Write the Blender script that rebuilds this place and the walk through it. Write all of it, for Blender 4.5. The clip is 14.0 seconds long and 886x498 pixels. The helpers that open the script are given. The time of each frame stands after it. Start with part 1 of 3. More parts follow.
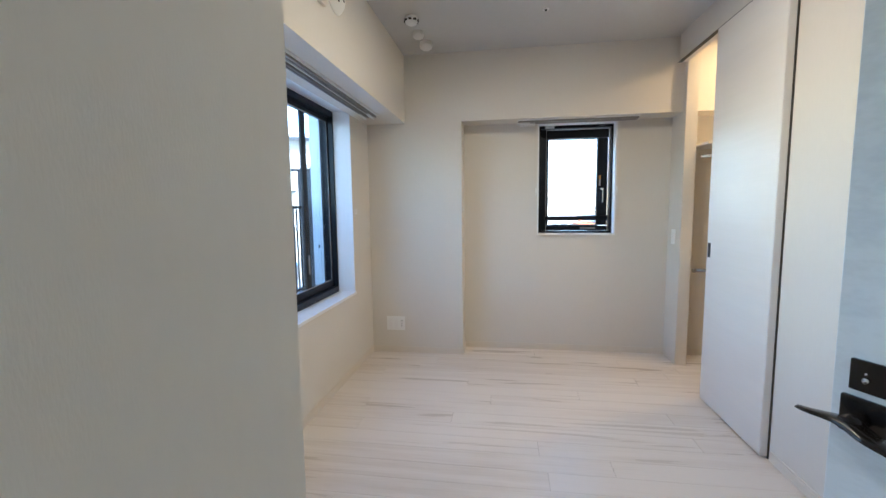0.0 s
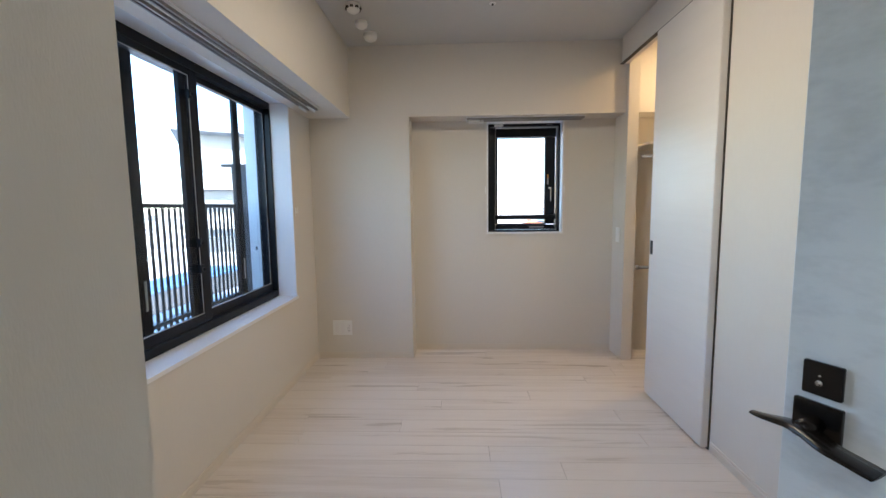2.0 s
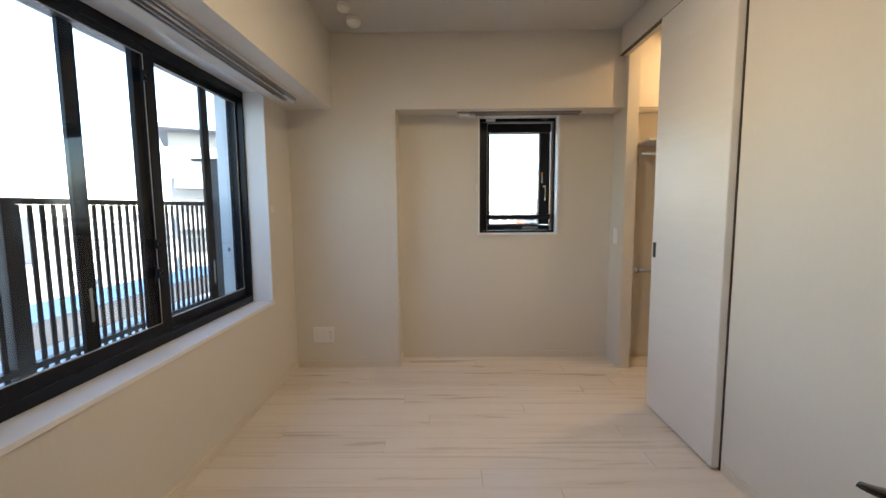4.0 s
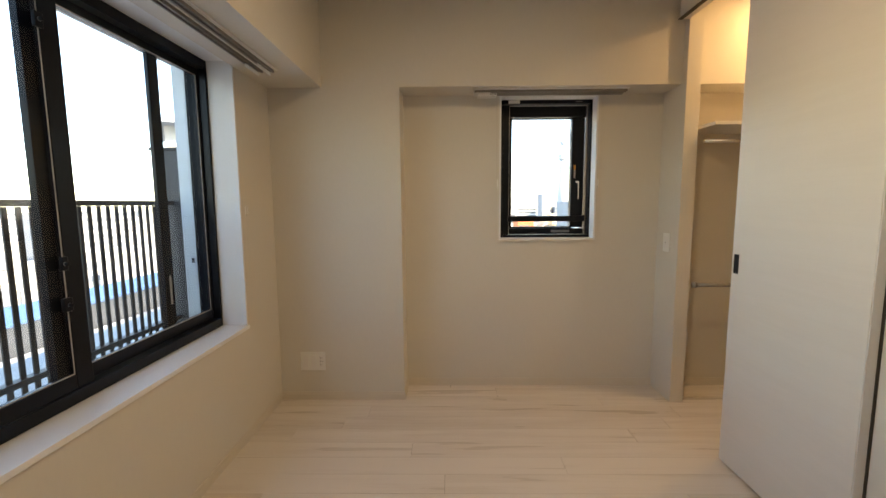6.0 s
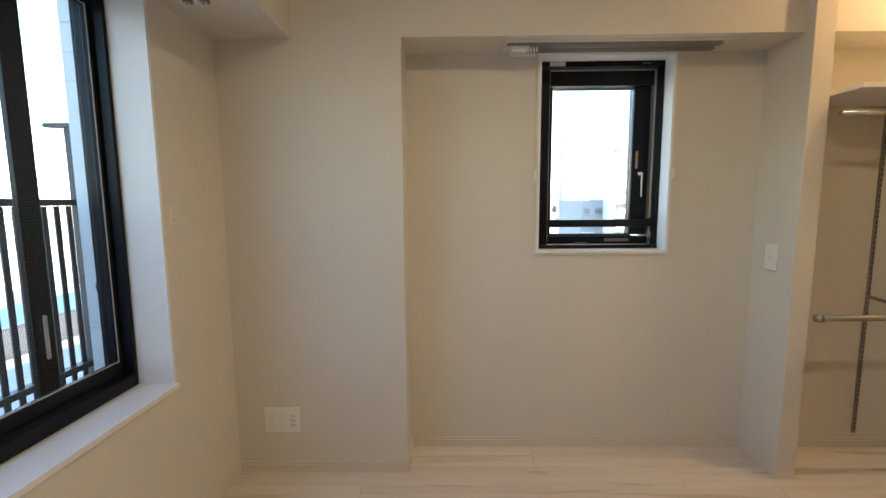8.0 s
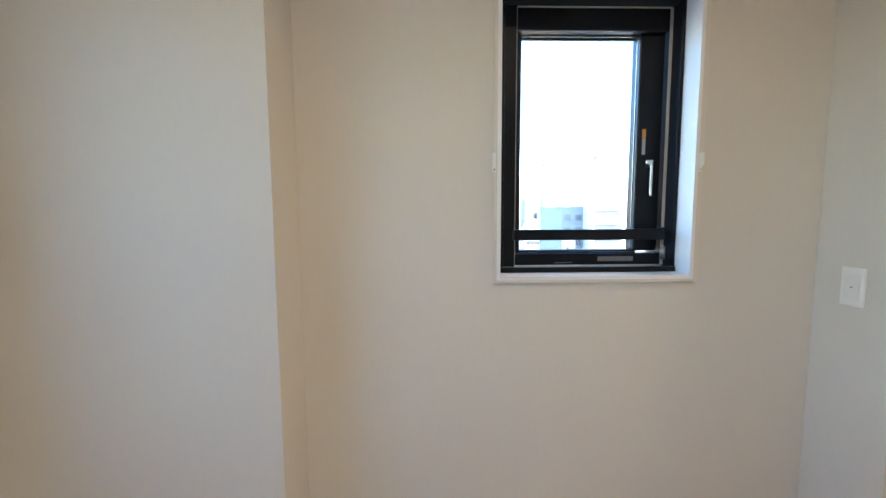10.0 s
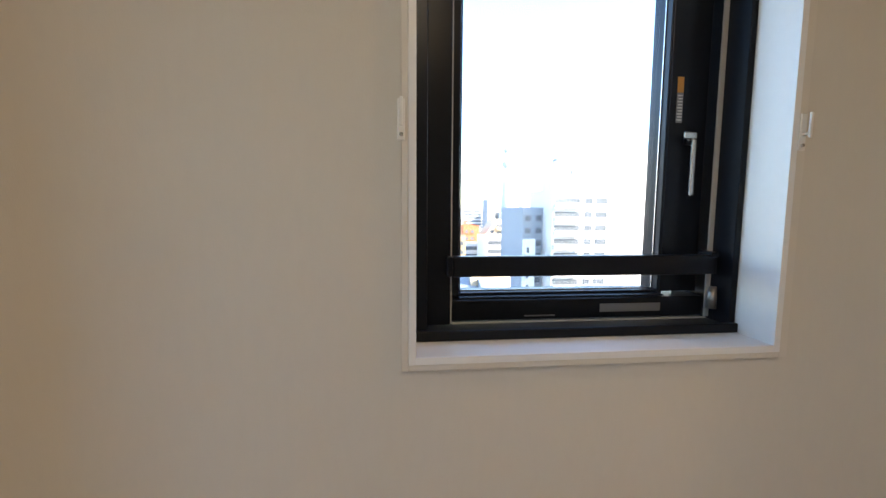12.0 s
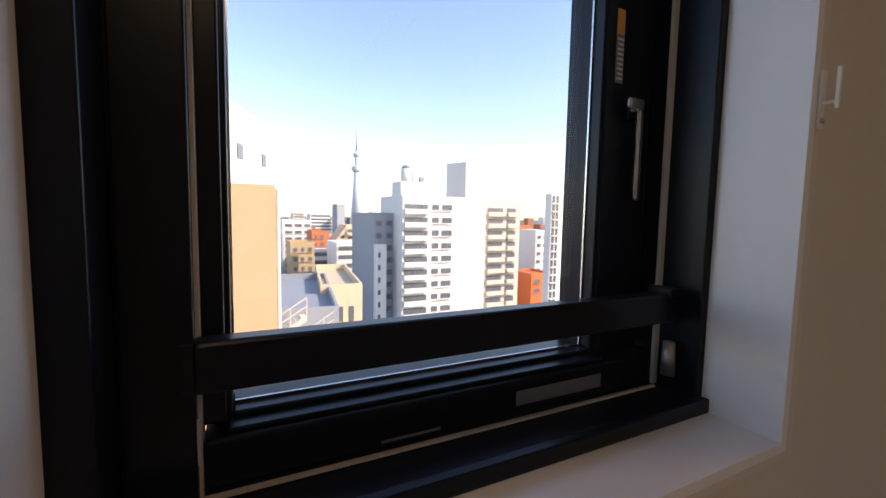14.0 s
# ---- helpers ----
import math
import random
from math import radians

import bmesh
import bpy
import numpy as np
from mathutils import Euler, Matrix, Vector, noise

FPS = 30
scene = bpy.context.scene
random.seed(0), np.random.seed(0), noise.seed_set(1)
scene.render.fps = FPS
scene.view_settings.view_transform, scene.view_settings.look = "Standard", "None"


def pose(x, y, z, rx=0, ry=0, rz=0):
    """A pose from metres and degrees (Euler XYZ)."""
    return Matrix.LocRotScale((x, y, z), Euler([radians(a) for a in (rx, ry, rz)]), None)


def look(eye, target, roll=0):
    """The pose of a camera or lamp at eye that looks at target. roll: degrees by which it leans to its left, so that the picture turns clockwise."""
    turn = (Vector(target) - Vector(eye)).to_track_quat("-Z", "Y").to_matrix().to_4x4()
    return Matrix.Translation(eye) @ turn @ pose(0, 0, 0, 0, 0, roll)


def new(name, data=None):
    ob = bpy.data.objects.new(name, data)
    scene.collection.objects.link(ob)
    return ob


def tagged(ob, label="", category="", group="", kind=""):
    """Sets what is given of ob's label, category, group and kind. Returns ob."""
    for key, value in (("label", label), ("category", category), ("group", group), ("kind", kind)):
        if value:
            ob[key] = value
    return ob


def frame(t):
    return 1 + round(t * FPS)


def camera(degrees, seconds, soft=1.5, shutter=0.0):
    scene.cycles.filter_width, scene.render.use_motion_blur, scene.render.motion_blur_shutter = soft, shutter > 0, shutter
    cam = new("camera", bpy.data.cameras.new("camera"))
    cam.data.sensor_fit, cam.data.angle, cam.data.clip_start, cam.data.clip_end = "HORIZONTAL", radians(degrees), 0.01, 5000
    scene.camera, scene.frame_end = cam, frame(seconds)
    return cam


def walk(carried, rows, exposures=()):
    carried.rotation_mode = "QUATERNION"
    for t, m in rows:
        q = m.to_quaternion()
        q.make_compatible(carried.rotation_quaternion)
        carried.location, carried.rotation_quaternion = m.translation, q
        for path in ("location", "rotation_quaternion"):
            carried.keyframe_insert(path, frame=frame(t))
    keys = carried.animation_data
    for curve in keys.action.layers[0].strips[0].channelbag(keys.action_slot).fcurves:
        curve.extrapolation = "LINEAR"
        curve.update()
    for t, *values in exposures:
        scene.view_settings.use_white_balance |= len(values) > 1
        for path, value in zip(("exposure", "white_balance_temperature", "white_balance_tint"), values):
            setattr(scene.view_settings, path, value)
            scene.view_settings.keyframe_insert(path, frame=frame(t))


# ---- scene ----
cam = camera(93.8, 14.0)
PATH = [
    (0, (1.133, -3.590, 1.236), (0.836, -1.623, 1.037), -0.7),
    (0.5, (1.153, -3.542, 1.233), (0.936, -1.565, 1.030), -0.7),
    (1, (1.159, -3.511, 1.217), (1.004, -1.527, 1.022), -0.7),
    (1.5, (1.157, -3.490, 1.220), (1.049, -1.503, 1.021), -0.7),
    (2, (1.159, -3.484, 1.224), (1.084, -1.495, 1.023), -0.7),
    (2.5, (1.157, -3.474, 1.222), (1.106, -1.485, 1.022), -0.6),
    (3, (1.158, -3.446, 1.211), (1.125, -1.456, 1.015), -0.5),
    (5.5, (1.111, -2.873, 1.222), (1.092, -0.884, 1.01), -0.4),
    (6, (1.066, -2.729, 1.237), (1.04, -0.741, 1.02), -0.4),
    (6.5, (1.045, -2.584, 1.228), (1.014, -0.595, 1.015), -0.4),
    (7, (1.037, -2.386, 1.238), (1.0, -0.398, 1.02), -0.4),
    (7.5, (0.998, -2.197, 1.226), (0.964, -0.209, 1.013), -0.4),
    (8, (0.98, -2.004, 1.24), (0.948, -0.017, 1.018), -0.4),
    (8.2, (0.984, -1.937, 1.235), (0.961, 0.051, 1.016), -0.3),
    (10.5, (1.247, -1.105, 1.221), (1.371, 0.882, 1.030), -0.4),
    (11, (1.279, -0.917, 1.225), (1.501, 1.060, 1.020), 0.1),
    (11.5, (1.321, -0.761, 1.234), (1.557, 1.215, 1.030), 0.4),
    (12, (1.376, -0.624, 1.235), (1.608, 1.353, 1.040), 0.4),
    (12.5, (1.423, -0.478, 1.239), (1.724, 1.491, 1.055), 0.6),
    (13, (1.452, -0.374, 1.236), (1.876, 1.571, 1.051), 0.7),
    (13.5, (1.464, -0.284, 1.247), (2.040, 1.622, 1.060), 0.7),
    (14, (1.503, -0.221, 1.239), (2.410, 1.554, 1.078), 1.1),
]
EXPOSURES = [(0, 3.85, 5200, 6), (1.5, 3.6, 5450, 8), (3, 3.5, 5600, 9), (5.5, 3.2, 7500, 10), (8, 3.4, 6600, 7), (10.3, 3.8, 5500, 6), (11, 3.55, 6000, 8), (12.5, 3.05, 6400, 13), (13, 2.8, 7100, 17), (13.5, 2.3, 7300, 20), (14, 1.85, 7000, 23)]
walk(cam, [(t, look(eye, target, roll)) for t, eye, target, roll in PATH], EXPOSURES)
SKY_STRENGTH, SUN_STRENGTH = 0.15, 2.8
ROOM_W, HALL_W, CLOSET_W = 1.4, 0.9, 0.9

# ---- world, sun, lamps ----
world = bpy.data.worlds.new("sky")
scene.world = world
world.use_nodes = True
wn = world.node_tree.nodes
sky = wn.new("ShaderNodeTexSky")
sky.sky_type = "NISHITA"
sky.sun_disc = False
sky.sun_elevation = radians(30)
sky.sun_rotation = radians(128)
sky.air_density, sky.dust_density, sky.ozone_density = 1.0, 0.6, 1.5
wn["Background"].inputs[1].default_value = SKY_STRENGTH
world.node_tree.links.new(sky.outputs[0], wn["Background"].inputs[0])

sun = new("sun", bpy.data.lights.new("sun", "SUN"))
sun.data.energy, sun.data.angle, sun.data.color = SUN_STRENGTH, radians(0.5), (1.0, 0.87, 0.70)
sun.matrix_world = look((60, -47, 44), (0, 0, 0))


def lamp(name, x, y, z, watts, size, colour):
    ob = new(name, bpy.data.lights.new(name, "AREA"))
    ob.data.shape, ob.data.size, ob.data.energy, ob.data.color = "DISK", size, watts, colour
    ob.matrix_world = look((x, y, z), (x, y + 0.0001, z - 1))
    return ob


WARM = (1.0, 0.77, 0.50)
lamp("room_lamp", 1.40, -1.75, 2.425, ROOM_W, 0.10, WARM)
lamp("hall_lamp", 0.62, -4.35, 2.425, HALL_W, 0.10, (0.93, 1.0, 0.98))
lamp("closet_lamp", 2.95, -0.50, 2.425, CLOSET_W, 0.06, (1.0, 0.62, 0.27))

# ---- materials ----


def material(name, colour, rough=0.5, metal=0.0, spread=0.06, scale=6.0, bump=0.0, bump_scale=200.0, island=0.0, coat=0.0, spec=0.5, stretch=(1, 1, 1)):
    """A painted or plain surface with broad tone changes, fine grain and relief."""
    m = bpy.data.materials.new(name)
    m.use_nodes = True
    n, l = m.node_tree.nodes, m.node_tree.links
    b = n["Principled BSDF"]
    b.inputs["Roughness"].default_value, b.inputs["Metallic"].default_value = rough, metal
    b.inputs["Coat Weight"].default_value, b.inputs["Specular IOR Level"].default_value = coat, spec
    co = n.new("ShaderNodeTexCoord")
    mp = n.new("ShaderNodeMapping")
    mp.inputs["Scale"].default_value = stretch
    l.new(co.outputs["Object"], mp.inputs["Vector"])
    big, fine = n.new("ShaderNodeTexNoise"), n.new("ShaderNodeTexNoise")
    big.inputs["Scale"].default_value, fine.inputs["Scale"].default_value = scale * 0.2, scale * 8
    big.inputs["Detail"].default_value, fine.inputs["Detail"].default_value = 4, 5
    for x in (big, fine):
        l.new(mp.outputs[0], x.inputs["Vector"])
    add = n.new("ShaderNodeMath")
    add.operation = "ADD"
    l.new(big.outputs[0], add.inputs[0]), l.new(fine.outputs[0], add.inputs[1])
    last = add
    if island:
        info = n.new("ShaderNodeObjectInfo")
        mul = n.new("ShaderNodeMath")
        mul.operation, mul.inputs[1].default_value, mul.inputs[2].default_value = "MULTIPLY_ADD", island, -island / 2
        l.new(info.outputs["Random"], mul.inputs[0])
        more = n.new("ShaderNodeMath")
        more.operation = "ADD"
        l.new(add.outputs[0], more.inputs[0]), l.new(mul.outputs[0], more.inputs[1])
        last = more
    ramp = n.new("ShaderNodeMapRange")
    ramp.inputs["From Min"].default_value, ramp.inputs["From Max"].default_value = 0.5, 1.5
    ramp.inputs["To Min"].default_value, ramp.inputs["To Max"].default_value = 1 - spread, 1 + spread
    l.new(last.outputs[0], ramp.inputs["Value"])
    mix = n.new("ShaderNodeVectorMath")
    mix.operation = "SCALE"
    mix.inputs[0].default_value = colour
    l.new(ramp.outputs[0], mix.inputs["Scale"])
    l.new(mix.outputs[0], b.inputs["Base Color"])
    if bump:
        tx, bp = n.new("ShaderNodeTexNoise"), n.new("ShaderNodeBump")
        tx.inputs["Scale"].default_value, tx.inputs["Detail"].default_value = bump_scale, 3
        bp.inputs["Strength"].default_value, bp.inputs["Distance"].default_value = bump, 0.002
        l.new(mp.outputs[0], tx.inputs["Vector"])
        l.new(tx.outputs[0], bp.inputs["Height"]), l.new(bp.outputs[0], b.inputs["Normal"])
    return m


def wood(name, dark, light, axis, rough=0.4, bump=0.15, fine=1.0, spec=0.5):
    """Grained wood print with the grain along one axis (0, 1 or 2); each board differs."""
    m = bpy.data.materials.new(name)
    m.use_nodes = True
    n, l = m.node_tree.nodes, m.node_tree.links
    b = n["Principled BSDF"]
    b.inputs["Specular IOR Level"].default_value = spec
    co, info = n.new("ShaderNodeTexCoord"), n.new("ShaderNodeObjectInfo")
    shift = n.new("ShaderNodeVectorMath")
    shift.operation = "SCALE"
    shift.inputs[0].default_value = (17, 31, 7)
    l.new(info.outputs["Random"], shift.inputs["Scale"])
    move = n.new("ShaderNodeVectorMath")
    l.new(co.outputs["Object"], move.inputs[0]), l.new(shift.outputs[0], move.inputs[1])
    mp = n.new("ShaderNodeMapping")
    s = [16.0 * fine] * 3
    s[axis] = 0.9 * fine
    mp.inputs["Scale"].default_value = s
    l.new(move.outputs[0], mp.inputs["Vector"])
    a, c = n.new("ShaderNodeTexNoise"), n.new("ShaderNodeTexNoise")
    a.inputs["Scale"].default_value, a.inputs["Detail"].default_value, a.inputs["Distortion"].default_value = 1.0, 6, 0.8
    c.inputs["Scale"].default_value, c.inputs["Detail"].default_value = 6.0, 6
    l.new(mp.outputs[0], a.inputs["Vector"]), l.new(mp.outputs[0], c.inputs["Vector"])
    sub = n.new("ShaderNodeMath")
    sub.operation, sub.inputs[1].default_value = "MULTIPLY_ADD", 0.45
    l.new(c.outputs[0], sub.inputs[0]), l.new(a.outputs[0], sub.inputs[2])
    tone = n.new("ShaderNodeMath")
    tone.operation, tone.inputs[1].default_value = "MULTIPLY_ADD", 0.24
    l.new(info.outputs["Random"], tone.inputs[0]), l.new(sub.outputs[0], tone.inputs[2])
    ramp = n.new("ShaderNodeValToRGB")
    ramp.color_ramp.elements[0].position, ramp.color_ramp.elements[0].color = 0.50, (*dark, 1)
    ramp.color_ramp.elements[1].position, ramp.color_ramp.elements[1].color = 0.92, (*light, 1)
    l.new(tone.outputs[0], ramp.inputs[0]), l.new(ramp.outputs[0], b.inputs["Base Color"])
    rr = n.new("ShaderNodeMapRange")
    rr.inputs["To Min"].default_value, rr.inputs["To Max"].default_value = rough - 0.05, rough + 0.1
    l.new(a.outputs[0], rr.inputs["Value"]), l.new(rr.outputs[0], b.inputs["Roughness"])
    bp = n.new("ShaderNodeBump")
    bp.inputs["Strength"].default_value, bp.inputs["Distance"].default_value = bump, 0.001
    l.new(sub.outputs[0], bp.inputs["Height"]), l.new(bp.outputs[0], b.inputs["Normal"])
    return m


def glass_material(name, tint):
    m = bpy.data.materials.new(name)
    m.use_nodes = True
    n, l = m.node_tree.nodes, m.node_tree.links
    n.remove(n["Principled BSDF"])
    tr, gl, mx, lw = (n.new("ShaderNode" + k) for k in ("BsdfTransparent", "BsdfGlossy", "MixShader", "LayerWeight"))
    lw.inputs[0].default_value = 0.5
    pw, fr = n.new("ShaderNodeMath"), n.new("ShaderNodeMath")
    pw.operation, pw.inputs[1].default_value = "POWER", 5.0
    fr.operation, fr.inputs[1].default_value, fr.inputs[2].default_value = "MULTIPLY_ADD", 0.5, 0.03
    l.new(lw.outputs["Facing"], pw.inputs[0]), l.new(pw.outputs[0], fr.inputs[0])
    tr.inputs[0].default_value = (*tint, 1)
    gl.inputs["Roughness"].default_value = 0.0
    l.new(fr.outputs[0], mx.inputs[0]), l.new(tr.outputs[0], mx.inputs[1]), l.new(gl.outputs[0], mx.inputs[2])
    l.new(mx.outputs[0], n["Material Output"].inputs[0])
    return m


def glow(name, colour, strength):
    m = bpy.data.materials.new(name)
    m.use_nodes = True
    b = m.node_tree.nodes["Principled BSDF"]
    b.inputs["Emission Color"].default_value, b.inputs["Emission Strength"].default_value = (*colour, 1), strength
    return m


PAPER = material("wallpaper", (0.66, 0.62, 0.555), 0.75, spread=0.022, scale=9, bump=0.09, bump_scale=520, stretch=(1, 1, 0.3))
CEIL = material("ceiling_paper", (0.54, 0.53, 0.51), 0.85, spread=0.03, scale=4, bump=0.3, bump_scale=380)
TRIM = material("white_trim", (0.78, 0.76, 0.74), 0.4, spread=0.02, scale=9, bump=0.05)
CASING = material("cream_casing", (0.68, 0.64, 0.58), 0.5, spread=0.02, scale=9)
REVEAL = material("white_lining", (0.80, 0.80, 0.80), 0.38, spread=0.02, scale=9, bump=0.04)
BASE = material("baseboard_sheet", (0.66, 0.60, 0.52), 0.45, spread=0.04, scale=20)
FLOOR = wood("pale_floor_wood", (0.575, 0.51, 0.455), (0.69, 0.635, 0.585), 0, 0.27, 0.05)
DOORW = wood("white_woodgrain", (0.60, 0.61, 0.61), (0.72, 0.73, 0.73), 1, 0.42, 0.25, 1.3)
SLIDEW = wood("cream_woodgrain", (0.70, 0.67, 0.625), (0.73, 0.70, 0.655), 1, 0.30, 0.02, 1.0)
# near-black fill that stands in for the shade in the sliding door's gaps
GAP_SHADE = material("gap_shade", (0.05, 0.045, 0.04), 0.8)
JOINT = material("floor_groove", (0.30, 0.25, 0.21), 0.7)
BLACK = material("black_aluminium", (0.006, 0.008, 0.013), 0.30, 0.0, spec=0.2, spread=0.2, scale=12)
BRONZE = material("dark_bronze", (0.020, 0.017, 0.016), 0.2, 0.5, spread=0.15, scale=30)
GASKET = material("grey_gasket", (0.45, 0.43, 0.40), 0.6, spread=0.1, scale=40)
CHROME = material("brushed_metal", (0.62, 0.60, 0.57), 0.25, 1.0, spread=0.05, scale=40)
STEEL = material("grey_steel", (0.30, 0.28, 0.26), 0.4, 0.8, spread=0.08, scale=40)
PLASTIC = material("white_plastic", (0.80, 0.79, 0.76), 0.3, spread=0.02, scale=30)
SILVER = material("silver_label", (0.22, 0.22, 0.23), 0.35, 0.5, spread=0.1, scale=50)
PAPERLABEL = material("paper_label", (0.62, 0.62, 0.60), 0.6, spread=0.05, scale=50)
ORANGE_L = material("orange_label", (0.55, 0.26, 0.05), 0.6)
DARK = material("dark_holes", (0.02, 0.02, 0.02), 0.6)
GLASS = glass_material("clear_glass", (0.81, 0.83, 0.84))
LED = glow("warm_diffuser", (1.0, 0.75, 0.48), 6.0)
FENCE = material("dark_fence_paint", (0.035, 0.033, 0.034), 0.5, spread=0.15, scale=20)
TILE = material("pale_wall_tile", (0.62, 0.66, 0.68), 0.35, spread=0.06, scale=20, island=0.25)
GROUT = material("tile_grout", (0.45, 0.46, 0.46), 0.8)
CONCRETE = material("concrete", (0.40, 0.40, 0.39), 0.85, spread=0.15, scale=3, bump=0.3, bump_scale=60)
ASPHALT = material("city_ground", (0.16, 0.16, 0.16), 0.9, spread=0.4, scale=0.2)
W_DARK = material("dark_grey_cladding", (0.07, 0.075, 0.085), 0.7, spread=0.1, scale=1)
BLUE_ROOF = material("blue_sheet_roof", (0.08, 0.17, 0.34), 0.6, spread=0.1, scale=1)
W_WHITE = material("white_facade", (0.70, 0.67, 0.62), 0.8, spread=0.06, scale=0.6)
W_CREAM = material("cream_facade", (0.62, 0.50, 0.33), 0.8, spread=0.08, scale=0.6)
# tan render set darker, so shade on the near house sits in the colour
W_ORANGE = material("tan_render", (0.50, 0.35, 0.19), 0.8, spread=0.05, scale=0.8)
W_GREY = material("grey_facade", (0.28, 0.30, 0.33), 0.8, spread=0.08, scale=0.6)
W_BRICK = material("brick_red_facade", (0.50, 0.16, 0.06), 0.8, spread=0.1, scale=0.8)
W_ORANGERED = material("orange_red_paint", (0.62, 0.15, 0.04), 0.7, spread=0.08, scale=0.8)
W_BEIGE = material("beige_facade", (0.58, 0.52, 0.43), 0.8, spread=0.08, scale=0.6)
WINDARK = material("dark_window_glass", (0.13, 0.14, 0.15), 0.2, spread=0.3, scale=2)
TOWER = material("pale_lattice_tower", (0.55, 0.58, 0.62), 0.6, spread=0.05, scale=0.1)

# ---- mesh helpers ----


def box(bm, x0, x1, y0, y1, z0, z1, bevel=0.0):
    r = bmesh.ops.create_cube(bm, size=1)["verts"]
    for v in r:
        v.co = Vector(((x0 + x1) / 2 + v.co.x * (x1 - x0), (y0 + y1) / 2 + v.co.y * (y1 - y0), (z0 + z1) / 2 + v.co.z * (z1 - z0)))
    if bevel:
        es = list({e for v in r for e in v.link_edges})
        bmesh.ops.bevel(bm, geom=es, offset=bevel, segments=2, affect="EDGES", profile=0.5)
    return bm


def block(*a, bevel=0.0):
    return box(bmesh.new(), *a, bevel=bevel)


def rod(bm, a, b, r0, r1=None, seg=16):
    a, b = Vector(a), Vector(b)
    d = b - a
    m = Matrix.Translation((a + b) / 2) @ d.to_track_quat("Z", "Y").to_matrix().to_4x4()
    bmesh.ops.create_cone(bm, cap_ends=True, segments=seg, radius1=r0, radius2=r0 if r1 is None else r1, depth=d.length, matrix=m)
    return bm


def turned(bm, axis_at, profile, seg=32, down=Vector((0, 0, -1))):
    """A turned shape: profile of (radius, distance along down) from axis_at."""
    q = Vector((0, 0, 1)).rotation_difference(down).to_matrix()
    rings = []
    for r, h in profile:
        rings.append([bm.verts.new(Vector(axis_at) + q @ Vector((r * math.cos(6.28318 * i / seg), r * math.sin(6.28318 * i / seg), h))) for i in range(seg)])
    for p, n in zip(rings, rings[1:]):
        for i in range(seg):
            bm.faces.new((p[i], p[(i + 1) % seg], n[(i + 1) % seg], n[i]))
    bm.faces.new(rings[-1])
    bm.faces.new(rings[0][::-1])
    return bm


def ring_y(bm, x0, x1, z0, z1, l, r, b, t, y0, y1, bevel=0.0015):
    """A frame in the x-z plane with its four members butted."""
    box(bm, x0, x0 + l, y0, y1, z0, z1, bevel), box(bm, x1 - r, x1, y0, y1, z0, z1, bevel)
    box(bm, x0 + l, x1 - r, y0, y1, z0, z0 + b, bevel), box(bm, x0 + l, x1 - r, y0, y1, z1 - t, z1, bevel)
    return bm


def ring_x(bm, y0, y1, z0, z1, l, r, b, t, x0, x1, bevel=0.0015):
    box(bm, x0, x1, y0, y0 + l, z0, z1, bevel), box(bm, x0, x1, y1 - r, y1, z0, z1, bevel)
    box(bm, x0, x1, y0 + l, y1 - r, z0, z0 + b, bevel), box(bm, x0, x1, y0 + l, y1 - r, z1 - t, z1, bevel)
    return bm


def origin(ob):
    p = Vector(ob.location)
    while ob.parent:
        ob = ob.parent
        p += ob.location
    return p


def part(name, bm, mat, parent=None, label="", smooth=False):
    """Links a bmesh, given in world metres, as one mesh under a thing or a part."""
    me = bpy.data.meshes.new(name)
    if parent is not None:
        bmesh.ops.translate(bm, verts=bm.verts[:], vec=-origin(parent))
    bmesh.ops.recalc_face_normals(bm, faces=bm.faces[:])
    if smooth:
        for f in bm.faces:
            f.smooth = True
    bm.to_mesh(me)
    bm.free()
    me.materials.append(mat)
    ob = new(name, me)
    ob.parent = parent
    if label:
        tagged(ob, label)
    return ob


def structure(name, bm, mat, label, category):
    return tagged(part(name, bm, mat), label, category, kind="structure")


def thing(name, x, y, z, label, category, group="", kind=""):
    ob = new(name)
    ob.location = (x, y, z)
    ob.empty_display_size = 0.05
    return tagged(ob, label, category, group, kind)


def solid(name, bm, mat, label, category, group="", smooth=False):
    return tagged(part(name, bm, mat, smooth=smooth), label, category, group)


# ---- the room's shell ----
H = 2.452            # ceiling height
SOFFIT = 1.921       # underside of the beams
BACK = -0.207        # face of the column and of the far beam
DOORWALL = -3.75
RETURN = -0.520       # tiled face outside the wide window
WY0, WY1, WZ0, WZ1 = -2.285, -0.606, 0.606, 1.945     # side window opening
SX0, SX1, SZ0, SZ1 = 1.408, 2.012, 1.008, 1.906       # small window opening

b = bmesh.new()
box(b, -0.236, 0, WY1 + 0.012, 0.0, -0.3, 2.75), box(b, -0.355, -0.2362, RETURN + 0.004, 0.0, -0.3, 2.75), box(b, -0.38, 0, -5.3, WY0 - 0.012, -0.3, 2.75)
box(b, -0.38, 0, WY0 - 0.012, WY1 + 0.012, -0.3, WZ0 - 0.02), box(b, -0.38, 0, WY0 - 0.012, WY1 + 0.012, WZ1 + 0.012, 2.75)
structure("wall_west", b, PAPER, "cream woven wallpaper on the window wall", "wall")
b = bmesh.new()
box(b, -0.38, SX0 - 0.012, 0, 0.27, -0.3, 2.75), box(b, SX1 + 0.012, 3.4, 0, 0.27, -0.3, 2.75)
box(b, SX0 - 0.012, SX1 + 0.012, 0, 0.27, -0.3, SZ0 - 0.012), box(b, SX0 - 0.012, SX1 + 0.012, 0, 0.27, SZ1 + 0.012, 2.75)
